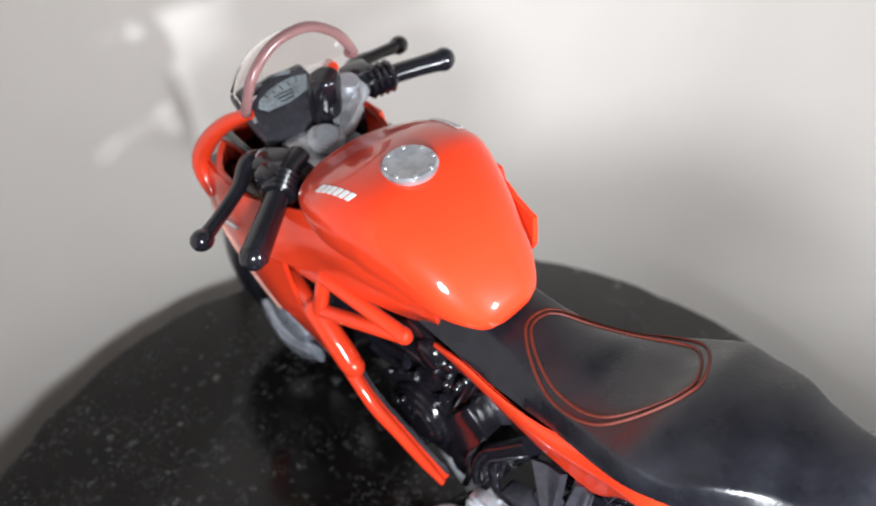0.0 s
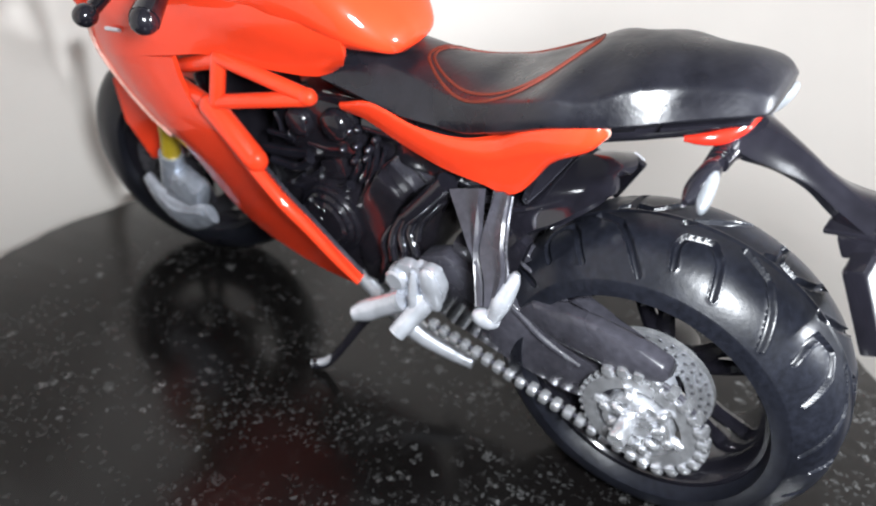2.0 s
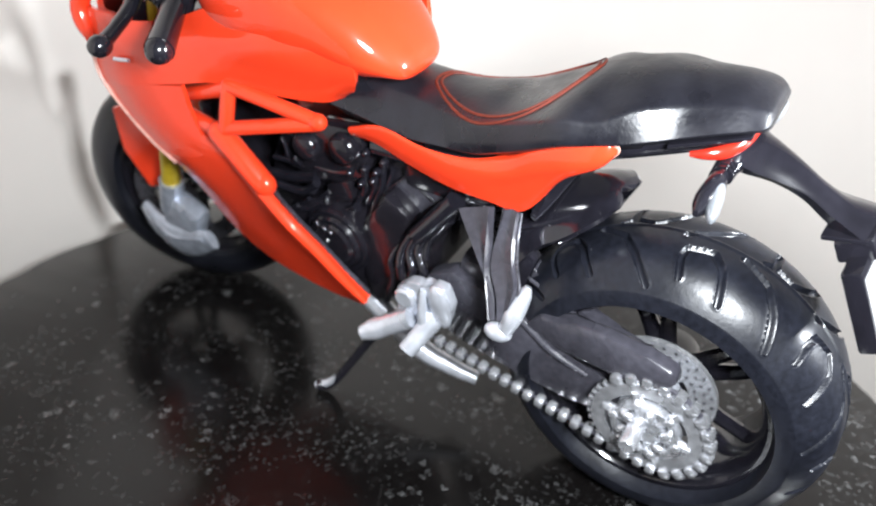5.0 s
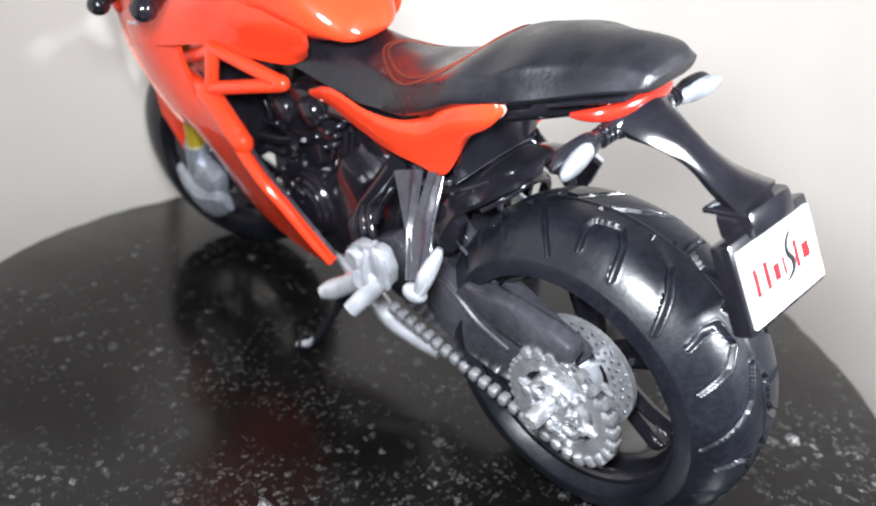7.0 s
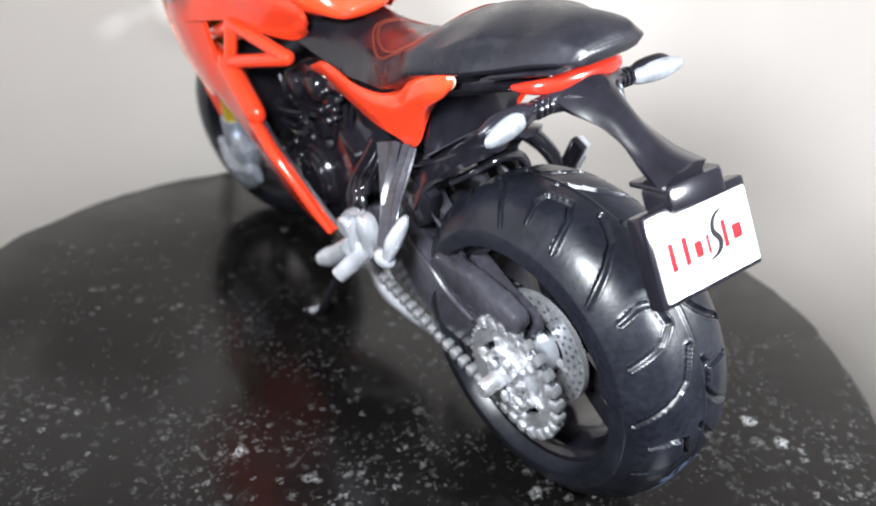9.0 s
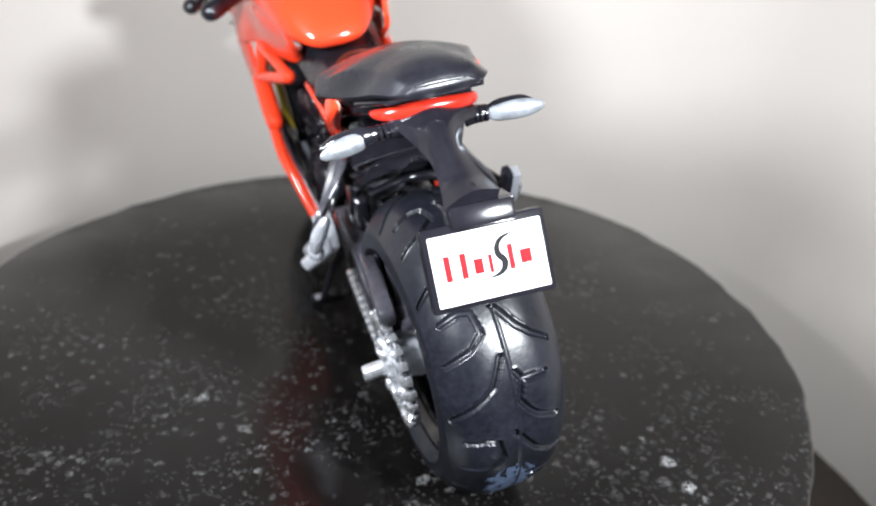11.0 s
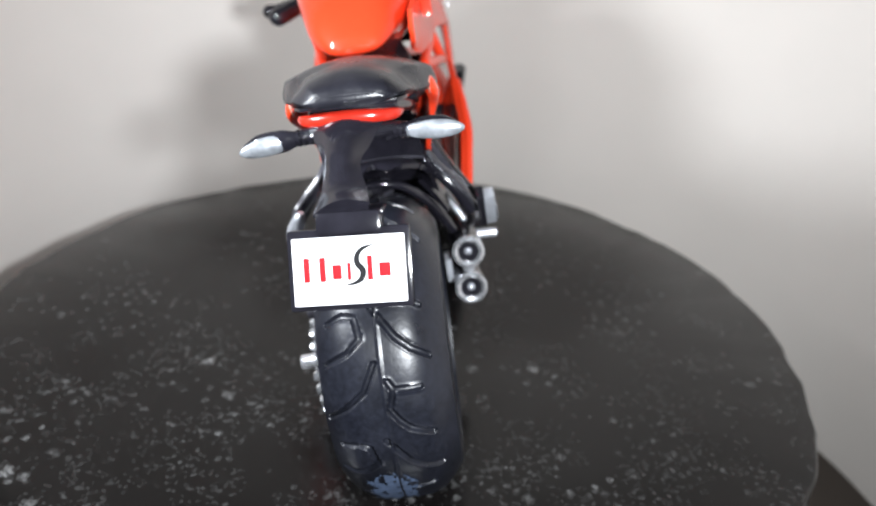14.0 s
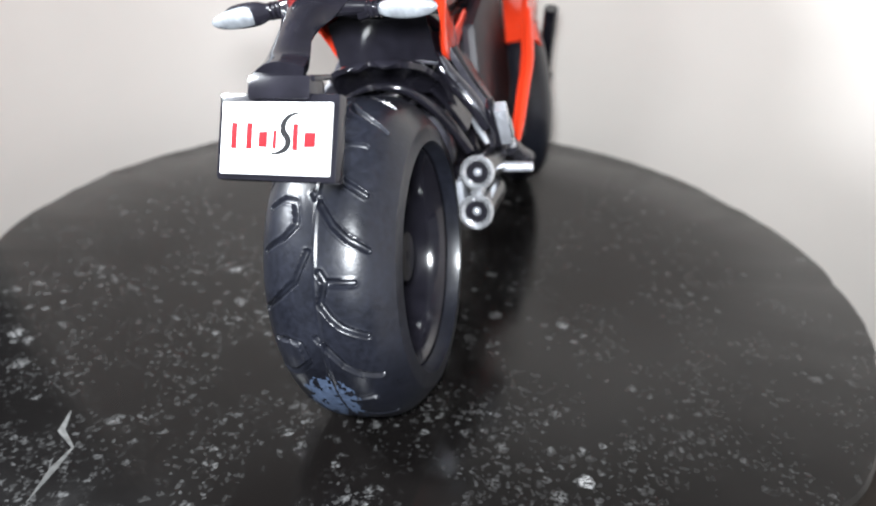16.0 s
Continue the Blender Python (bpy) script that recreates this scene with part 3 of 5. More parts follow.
# ---- engine ----
engine = part("engine", prism([(72, 33), (70, 44), (66, 52), (52, 56), (40, 55), (33, 50), (33, 40), (36, 30), (40, 24), (62, 24)], -4.2, 9, 1.6), ENGINE, bike, "black moulded plastic engine block")
part("lower_cover", prism([(46.9, 39.7), (41.6, 47.8), (37.1, 44.1), (39.2, 40.6), (42.5, 33.7), (43.4, 24.1), (46.7, 24.0), (47.9, 28.8)], -8.8, -4, 0.7), ENGINE, engine)
part("crankcase", prism([(63, 26), (64, 37), (58, 41.5), (48, 41), (46.5, 30), (48, 24), (58, 23.5)], -8.2, -3.8, 1.2), ENGINE, engine)
part("cylinder_head", prism([(64, 46), (63.5, 52.5), (55, 56.5), (46.5, 57), (45.5, 50), (49, 46.5), (56, 45)], -7.0, -3.8, 1.0), ENGINE, engine)
part("side_panel", prism([(44.3, 45.5), (39.5, 49.9), (32.7, 48.1), (39.6, 41.4)], -5.3, -3.6, 0.35), DARK, engine, "smooth dark grey angular cover", sharp=30)
part("throttle_box", prism([(54.8, 44.9), (49.5, 47.2), (49.5, 43.1), (54.3, 41.4)], -7.4, -3.8, 0.5), ENGINE, engine)
part("clutch_cover", lathe([(-1.9, 0.1), (-1.9, 3.6), (-1.3, 4.3), (-1.3, 4.9), (-0.6, 5.4), (-0.6, 6.0), (0.3, 6.5), (3, 6.7), (3, 0.1)], (-9.0, 52.6, 35.2), seg=48), ENGINE, engine)
for r, x in ((4.6, -10.3), (5.7, -9.6), (6.5, -8.7)):
    part("cover_ring", lathe([(-0.3, r - 0.22), (-0.3, r + 0.22), (0.3, r + 0.22), (0.3, r - 0.22)], (x, 52.6, 35.2), seg=40), BLACK, engine)
for y, z, r in ((57.6, 51.7, 2.6), (49.6, 53.3, 2.8)):
    part("valve_cover", lathe([(-1.4, 0.1), (-1.4, r - 0.9), (-0.9, r - 0.3), (-0.2, r), (2, r), (2, 0.1)], (-7.4, y, z), seg=32), ENGINE, engine)
part("sump", block((0.5, 52, 23.5), (12, 24, 5), 1.6), ENGINE, engine)
part("radiator", block((0.5, 76, 46), (20, 3, 20), 0.8, (-12, 0, 0)), ENGINE, engine)
bolt_me = None
for x, y, z in [(-10.4, 55.3, 38.9), (-10.4, 53.7, 38.2), (-10.4, 52.5, 37.9), (-10.4, 53.4, 35.8), (-10.4, 54.3, 33.0), (-10.4, 52.2, 31.7), (-10.4, 51.2, 30.0), (-10.4, 57.5, 36.3), (-7.2, 48.2, 54.4), (-7.2, 46.9, 53.1), (-7.2, 45.3, 53.8), (-7.2, 42.1, 52.9), (-7.2, 43.7, 50.6), (-7.2, 46.1, 50.5), (-7.2, 49.9, 54.4), (-7.2, 47.1, 47.5), (-7.2, 44.6, 48.7), (-7.2, 60.7, 48.3), (-7.2, 49.2, 48.9), (-7.2, 55.2, 41.6), (-7.2, 58.2, 42.4)]:
    if bolt_me is None:
        ob = part("bolt", lathe([(-0.75, 0.05), (-0.7, 0.35), (-0.35, 0.6), (0.5, 0.65), (0.5, 0.05)], (0, 0, 0), seg=14), BLACK, engine)
        bolt_me = ob.data
    else:
        ob = new("bolt", bolt_me)
        ob.parent = engine
    ob.location = (x * MM, y * MM, z * MM)
part("exhaust_pipe", smooth_tube([(-4, 66, 30), (-5, 52, 21), (-6.5, 40, 13.5), (-6.2, 33, 11.0), (-5.5, 27.5, 9.6)], [2.2, 2.2, 2.0, 1.6, 1.2], 14), SILVER, engine, "silver exhaust pipe under the engine")
for name, points, r in (
        ("panel_edge", [(-5.2, 44.0, 45.7), (-5.2, 41.5, 43.7), (-5.2, 39.3, 41.7)], 0.45),
        ("panel_edge", [(-5.2, 39.3, 50.1), (-5.2, 37.0, 48.5), (-5.2, 34.6, 46.7)], 0.4),
        ("panel_edge", [(-5.2, 44.0, 45.7), (-5.2, 39.3, 50.1)], 0.3),
        ("cover_edge", [(-5.2, 39.3, 41.7), (-7.0, 39.9, 39.8), (-8.4, 40.1, 37.8), (-9.8, 40.9, 35.6), (-10.2, 40.5, 32.2), (-10.4, 42.2, 26.5)], 0.6),
        ("cover_edge", [(-7.5, 47.3, 39.3), (-7.0, 45.3, 39.3), (-6.0, 41.4, 41.4)], 0.4),
        ("cover_edge", [(-5.2, 44.0, 45.7), (-6.0, 45.6, 42.3), (-7.2, 46.9, 39.5)], 0.4),
        ("hose", [(-7.6, 61.1, 38.2), (-7.6, 55.2, 39.7), (-7.6, 50.7, 41.0), (-7.6, 48.4, 42.5)], 0.85),
        ("rib", [(-8.0, 66.2, 34.9), (-8.0, 62.5, 37.9), (-8.0, 58.5, 41.2)], 0.42),
        ("rib", [(-7.4, 59.8, 38.8), (-7.4, 57.2, 41.1), (-7.4, 54.5, 43.5)], 0.45),
        ("rib", [(-8.4, 64.5, 36.7), (-8.4, 61.2, 39.2)], 0.4),
        ("intake_hose", [(-7.2, 67.9, 43.4), (-7.2, 62.3, 44.2), (-7.2, 56.7, 45.7)], 1.0),
        ("intake_hose", [(-7.8, 65.8, 41.9), (-7.8, 60.0, 42.2), (-7.8, 56.4, 44.9)], 0.8),
        ("hose", [(-6.6, 56.9, 47.3), (-6.6, 52.6, 47.6), (-6.6, 49.1, 48.7)], 0.7),
        ("hose", [(-6.0, 47.0, 49.5), (-6.0, 47.3, 46.0), (-6.0, 49.3, 42.5)], 0.7),
        ("hose", [(-5.6, 45.5, 49.1), (-5.6, 45.7, 46.2), (-5.6, 47.7, 42.5)], 0.65),
        ("hose", [(-5.4, 43.6, 51.0), (-5.6, 44.2, 47.3), (-6.4, 46.4, 41.2), (-7.0, 47.1, 39.5)], 0.6),
        ("hose", [(-5.0, 42.2, 50.2), (-5.2, 43.6, 46.4), (-6.0, 44.9, 43.1)], 0.45),
        ("fuel_line", [(-7.6, 49.5, 54.8), (-7.6, 48.2, 53.7), (-7.6, 47.6, 51.7)], 0.35),
        ("fuel_line", [(-8.0, 55.1, 53.0), (-8.0, 55.9, 51.3), (-8.0, 55.9, 49.8)], 0.3),
        ("fuel_line", [(-8.0, 62.4, 52.4), (-8.0, 61.8, 51.0), (-8.0, 61.7, 49.1)], 0.35),
        ("rear_hose", [(-8.0, 28.7, 50.5), (-8.4, 32.5, 45.8), (-8.8, 35.7, 42.0)], 1.7),
        ("rear_hose", [(-8.0, 30.0, 47.0), (-8.0, 32.3, 43.8), (-8.2, 34.3, 41.0), (-9.0, 34.6, 39.1)], 1.1),
        ("linkage", [(-9.0, 36.7, 42.0), (-10.0, 38.1, 39.0), (-11.0, 38.1, 36.8), (-11.5, 37.6, 34.4)], 0.75),
        ("linkage", [(-9.0, 35.4, 42.7), (-10.0, 36.7, 39.0), (-11.0, 35.7, 37.2), (-11.5, 35.7, 35.2)], 0.75),
        ("linkage", [(-8.6, 34.1, 42.7), (-9.6, 35.2, 39.9), (-10.6, 34.1, 38.1), (-11.2, 33.3, 36.5)], 0.75),
        ("linkage", [(-8.4, 32.9, 43.2), (-9.0, 33.8, 40.6), (-10.0, 33.7, 38.7)], 0.55),
        ("stay", [(-7.0, 66.0, 47.0), (-7.0, 60.0, 47.4)], 0.5)):
    part(name, smooth_tube(points, r, 10, 5), BLACK, engine)

# ---- trellis frame ----
for name, a, b, r in (("frame_tube", (-12.8, 66.0, 63.0), (-10.7, 51.3, 59.5), 1.22), ("frame_tube", (-14.6, 67.8, 56.0), (-10.7, 51.5, 59.0), 1.22), ("frame_tube", (-12.8, 66.5, 63.0), (-14.6, 67.4, 56.0), 1.25),
                      ("frame_tube", (-12.0, 78.0, 58.6), (-12.8, 66.4, 62.6), 1.3), ("frame_tube", (-14.6, 69.0, 55.0), (-15.0, 61.6, 48.0), 2.0), ("frame_tube", (-12.0, 80, 55), (-14.6, 69, 55.0), 1.3)):
    part(name, rod(a, b, r), RED, bike, "orange-red trellis frame tube")
    if r < 1.28:
        part(name, across(rod(a, b, r), 0.2), RED, bike, "orange-red trellis frame tube")
part("frame_joint", egg((-10.7, 51.2, 59.4), (1.4, 1.7, 1.4)), RED, bike)
part("frame_joint", egg((-15.0, 61.2, 47.6), (1.9, 2.3, 2.2)), RED, bike)

# ---- fuel tank ----
TANK = [(36.0, 3.0, 67.6, 68.9, 2.2, 2.2, 0.5), (37.0, 5.4, 66.8, 71.0, 2.4, 2.2, 0.45), (39.6, 7.7, 66.6, 74.3, 2.6, 2.0, 0.45), (43.0, 9.4, 65.6, 77.6, 2.7, 1.8, 0.5), (48.0, 11.2, 64.0, 80.6, 3.0, 1.7, 0.6),
        (54.0, 13.0, 62.4, 82.7, 3.2, 1.8, 0.66), (60.0, 13.4, 63.4, 82.4, 3.1, 2.0, 0.68), (65.0, 12.9, 66.0, 80.8, 3.0, 2.2, 0.68), (68.6, 11.7, 69.0, 79.1, 2.8, 2.2, 0.66), (71.0, 9.7, 71.6, 78.0, 2.7, 2.2, 0.6), (72.6, 6.4, 73.6, 77.4, 2.4, 2.0, 0.55), (73.0, 2.6, 75.0, 76.8, 2.0, 2.0, 0.5)]
tank_bm = moved(smooth_body(TANK, 64, 8), pose(-0.1, 0.8, -0.2))
for v in tank_bm.verts:
    v.co.x -= 1.6 * max(0.0, min(1.0, (56 - v.co.y) / 13))
tank_tree = BVHTree.FromBMesh(tank_bm)
tank = part("fuel_tank", tank_bm, RED, bike, "glossy orange-red fuel tank", sharp=60)
cap = part("fuel_cap", moved(lathe([(-0.6, 0.05), (-0.6, 3.8), (0.2, 4.0), (0.6, 3.7), (0.6, 3.1), (0.45, 2.8), (0.45, 0.05)], (0, 0, 0), (0, 0, 1), 48), pose(-0.9, 56.0, 82.75, 0, 0, 0)), CAST, tank, "round silver fuel cap")
cap_me = None
for k in range(8):
    a = k * math.pi / 4 + 0.3
    m = pose(-0.9, 56.0, 82.75, 0, 0, 0) @ Vector((3.4 * math.cos(a), 3.4 * math.sin(a), 0.6))
    if cap_me is None:
        ob = part("rivet", egg((0, 0, 0), (0.35, 0.35, 0.22), u=10, v=6), CHROME, cap)
        cap_me = ob.data
    else:
        ob = new("rivet", cap_me)
        ob.parent = cap
    ob.location = m * MM


def on_surface(tree, point, way, lift):
    hit, normal, _, _ = tree.ray_cast(Vector(point), Vector(way))
    if normal.dot(Vector(way)) > 0:
        normal = -normal
    return hit + normal * lift, normal


def decal(tree, corners, lift, nu=4):
    """A thin printed bar laid from above on a curved surface; corners are (x, y) in the plan."""
    bm = bmesh.new()
    (x0, y0), (x1, y1), (x2, y2), (x3, y3) = corners
    grid = []
    for i in range(nu + 1):
        u = i / nu
        row = []
        for j in range(4):
            v = j / 3
            x = (1 - v) * ((1 - u) * x0 + u * x1) + v * ((1 - u) * x3 + u * x2)
            y = (1 - v) * ((1 - u) * y0 + u * y1) + v * ((1 - u) * y3 + u * y2)
            row.append(bm.verts.new(on_surface(tree, (x, y, 100), (0, 0, -1), lift)[0]))
        grid.append(row)
    for a, b in zip(grid, grid[1:]):
        for j in range(3):
            bm.faces.new((a[j], a[j + 1], b[j + 1], b[j]))
    bm.normal_update()
    bmesh.ops.solidify(bm, geom=bm.faces[:], thickness=0.08)
    return bm


for side in (-1, 1):
    for k in range(6):
        y, drift = 65.2 - 1.25 * k, 0.1 * k - (1.2 if side > 0 else 0.2)
        near, far = (side * (9.3 - drift), side * (10.6 - drift))
        part("emblem_bar", decal(tank_tree, [(near - 0.1, y - 0.4), (near - 0.1, y - 1.3), (far - 0.1, y - 0.9), (far - 0.1, y)], 0.14), WHITE, tank, "white printed emblem bar")
part("tank_fin", prism([(56.5, 74.6), (53.6, 74.0), (52.2, 68.9), (54.0, 70.4)], 12.2, 14.6, 0.4), RED, tank)

# ---- side fairings and skirts ----
def hug_tank(bm, side):
    """The far skirt sits closer in, against the tank."""
    for v in bm.verts:
        if side > 0 and v.co.y < 92:
            v.co.x -= 2.6 * min(1.0, (92 - v.co.y) / 16) * max(0.0, min(1.0, (v.co.z - 61) / 8))
    return bm


for side in (-1, 1):
    fix = (lambda b: b) if side < 0 else (lambda b: across(b, 1.2))
    fairing = part("side_fairing", hug_tank(fix(patch([[(-11.8, 101.5, 70.6), (-13.6, 92, 71.0), (-13.8, 84, 70.8), (-12.2, 76, 72.0), (-12.0, 67, 75.2), (-12.6, 58, 76.4), (-12.1, 51, 75.0), (-11.4, 47.2, 73.5), (-10.8, 43.5, 72.5)],
                                              [(-12.4, 100, 68.5), (-14.4, 91, 68.5), (-14.6, 83.5, 68.6), (-13.8, 75.5, 69.4), (-13.4, 67, 70.6), (-13.2, 58, 70.8), (-12.0, 51, 69.8), (-10.9, 47, 68.6), (-10.2, 43.2, 68.2)],
                                              [(-13.4, 98.2, 65.5), (-15.2, 90, 65.8), (-15.6, 83, 66.0), (-14.6, 75, 66.5), (-13.4, 67, 66.6), (-12.2, 58, 66.2), (-10.6, 51, 65.4), (-9.4, 47.4, 64.8), (-9.0, 44.5, 65.4)],
                                              [(-14.2, 96.3, 58.6), (-15.8, 89, 59.5), (-16.0, 82.5, 61), (-15.0, 75, 62.4), (-13.2, 68, 63.2), (-11.2, 58, 62.4), (-9.2, 51.2, 62.0), (-8.2, 48.2, 62.8), (-7.8, 46.2, 64.0)]], 0.9)), side), RED, bike, "glossy orange-red side fairing panel", sharp=60)
    part("lower_panel", fix(patch([[(-14.2, 96.3, 58.6), (-15.8, 89, 59.5), (-16.0, 82.5, 61), (-15.0, 75, 62.0)], [(-14.6, 91.9, 52.8), (-15.6, 86, 53.6), (-15.8, 80, 55), (-15.0, 74.5, 57)],
                                   [(-14.6, 85.4, 47), (-15.3, 81, 47.6), (-15.5, 77, 48.4), (-15.2, 72, 50.6)]], 0.9)), RED, fairing, sharp=60)
    part("panel_edge", fix(smooth_tube([(-12.9, 97.9, 69.6), (-13.8, 97.2, 64.5), (-14.4, 96.5, 58.6), (-14.7, 92.1, 52.8), (-14.7, 87.4, 48.2), (-14.7, 82.6, 45.2)], 0.32, 8)), RUBBED, fairing, "pale bare edge of the fairing")
    ridge = [(-15.2, 73.0, 53.5), (-15.4, 66.7, 50.5), (-15.6, 61.0, 46.0), (-15.8, 56.0, 41.5), (-15.0, 52.2, 37.0), (-14.0, 48.3, 31.6), (-13.1, 44.9, 27.2)]
    face = [(-15.6, 79.0, 49.4), (-14.4, 72.5, 44.2), (-13.4, 67.0, 39.0), (-13.2, 61.2, 35.2), (-13.1, 55.6, 31.6), (-13.0, 50.2, 28.8), (-12.8, 45.4, 26.4)]
    fold = [(-15.2, 82.0, 48.0), (-13.6, 77.4, 41.7), (-11.6, 73.0, 33.7), (-11.2, 66.8, 29.3), (-11.4, 59.3, 27.3), (-11.8, 52.7, 25.9), (-12.3, 46.2, 25.5)]
    foot = [(-14.6, 85.4, 47.0), (-11.6, 82.9, 39.3), (-9.6, 78.6, 29.7), (-9.3, 71.8, 24.9), (-10.0, 63.3, 23.6), (-10.8, 54.9, 23.5), (-11.8, 46.9, 24.7)]
    part("blade", fix(patch([[(x + 1.6, y, z + 0.2) for x, y, z in ridge], ridge, face, fold, foot], 0.8, 5)), RED, fairing, "long pointed lower fairing blade", sharp=60)
    inside = lambda row: [(x + 1.3, y + 0.2, z + 0.3) for x, y, z in row]
    # Added dark shell inside the left blade; keeps its red out of engine reflections.
    if side < 0:
        part("added_blade_liner", fix(patch([[(x + 1.9, y + 0.2, z + 0.9) for x, y, z in ridge], inside(ridge), inside(face), inside(fold), inside(foot)], 0.5, 5)), DARK, fairing, "added dark grey lining that keeps red reflections off the engine", sharp=60)
    part("blade_ridge", fix(smooth_tube(ridge[1:], [0.7, 1.1, 1.1, 1.0, 0.9, 0.6], 12)), RED, fairing)
    part("fairing_slot", fix(smooth_tube([(-16.35, 88, 64.6), (-16.3, 84.5, 65.0)], 0.35, 8)), SILVER, fairing)

# ---- nose cowl, cockpit, windscreen ----
NX = 1.0
nose = part("nose_cowl", patch([[(NX - 14.0, 84.0, 70.2), (NX - 13.6, 89.0, 70.8), (NX - 12.2, 93.9, 70.6), (NX - 7.5, 98.3, 71.5), (NX, 100.1, 72), (NX + 7.5, 98.3, 71.5), (NX + 12.2, 93.9, 70.6), (NX + 13.6, 89.0, 70.8), (NX + 14.0, 84.0, 70.2)],
                                [(NX - 14.6, 84.0, 66), (NX - 14.6, 89.6, 66), (NX - 13, 95.2, 65.4), (NX - 8, 100.1, 65), (NX, 102.0, 64.6), (NX + 8, 100.1, 65), (NX + 13, 95.2, 65.4), (NX + 14.6, 89.6, 66), (NX + 14.6, 84.0, 66)],
                                [(NX - 14.8, 84.0, 60), (NX - 14.5, 89.6, 59), (NX - 12.5, 94.5, 58), (NX - 7, 98.3, 56), (NX, 99.5, 55), (NX + 7, 98.3, 56), (NX + 12.5, 94.5, 58), (NX + 14.5, 89.6, 59), (NX + 14.8, 84.0, 60)]], 1.0), RED, bike, "orange-red nose cowl", sharp=60)
part("cockpit_floor", block((NX, 92, 66), (24, 22, 1.5), 0.5), BLACK, nose)
part("cockpit_wall", block((NX - 9, 92, 70), (1.5, 16, 8), 0.5, (0, 0, -6)), BLACK, nose)
part("cockpit_wall", block((NX + 10, 92, 70), (1.5, 16, 8), 0.5, (0, 0, 6)), BLACK, nose)
part("tank_front_panel", block((NX, 78, 65), (20, 12, 10), 2), BLACK, nose)

CLEAR = bpy.data.materials.new("clear_plastic")
CLEAR.use_nodes = True
pb = CLEAR.node_tree.nodes["Principled BSDF"]
pb.inputs["Base Color"].default_value = (0.96, 0.93, 0.92, 1)
pb.inputs["Transmission Weight"].default_value = 1.0
pb.inputs["Roughness"].default_value = 0.06
pb.inputs["IOR"].default_value = 1.3
PINK = bpy.data.materials.new("tinted_plastic_edge")
PINK.use_nodes = True
pb = PINK.node_tree.nodes["Principled BSDF"]
pb.inputs["Base Color"].default_value = (0.46, 0.24, 0.24, 1)
pb.inputs["Transmission Weight"].default_value = 0.6
pb.inputs["Roughness"].default_value = 0.2
SX = 3.0
arch = [(SX - 10.4, 86.5, 82.4), (SX - 8.2, 86, 87.0), (SX - 4.2, 86, 90.0), (SX, 86, 90.8), (SX + 4.2, 86, 90.0), (SX + 8.4, 86, 86.8), (SX + 11.0, 86.5, 82.2)]
base = [(-7.0, 87.6, 81.2), (-5.2, 89.6, 80.2), (-2.6, 92.4, 79.6), (NX + 1, 94.4, 79.3), (NX + 6, 93, 79.6), (NX + 9.6, 90.4, 80.4), (SX + 10.6, 88.0, 81.8)]
mid = [tuple(0.5 * (a + b) + d for a, b, d in zip(p, q, (0, 2.2, 2.4))) for p, q in zip(arch, base)]
screen = part("windscreen", patch([arch, mid, base], 0.5), CLEAR, bike, "clear plastic windscreen with a pinkish rim", sharp=60)
part("rim", smooth_tube([(-7.0, 87.6, 81.0)] + arch + [(SX + 10.8, 88.0, 81.6)], 0.85, 10), PINK, screen, "pinkish translucent screen rim")
for side in (-1, 1):
    strip = smooth_tube([(-14.2, 95.0, 65.0), (-13.6, 97.4, 68.4), (-12.6, 97.8, 71.4), (-10.8, 95.4, 75.2), (-8.6, 91.6, 78.6), (-6.6, 87.4, 80.8)], [1.0, 1.5, 1.6, 1.5, 1.3, 0.9], 12)
    part("cowl_shoulder", strip if side < 0 else across(strip, 1.8), RED, nose)

# ---- steering: clamp, dashboard, bars ----
clamp = part("triple_clamp", prism([(72.5, 73.6), (76, 74.4), (82, 75), (85, 75), (85, 73), (76, 72), (72.5, 72)], -4.2, 5.8, 0.5), CAST, bike, "cast silver triple clamp")
part("stem_nut", lathe([(-0.4, 0.1), (-0.4, 3.1), (0.5, 3.1), (0.9, 2.2), (1.6, 2.0), (1.6, 0.1)], (0.7, 79, 75.3), (0, -0.35, 1), 28), CAST, clamp)
part("clamp_arm", smooth_tube([(-3, 80, 74.2), (-7, 81.5, 74.2), (-9.5, 82.5, 74)], [2.0, 2.2, 2.0], 12, flat=0.7), CAST, clamp)
part("clamp_arm", smooth_tube([(4, 81, 75), (8.5, 83.5, 76), (12.5, 85, 76.5)], [2.0, 2.6, 2.4], 12, flat=0.9), CAST, clamp)
part("fork_cap", disc((-8.6, 81.8, 75.8), 1.9, 1.6, (0, -0.3, 1)), CAST, clamp)
part("fork_cap", disc((10.4, 84.6, 78.2), 2.0, 2.6, (0, -0.3, 1)), CAST, clamp)


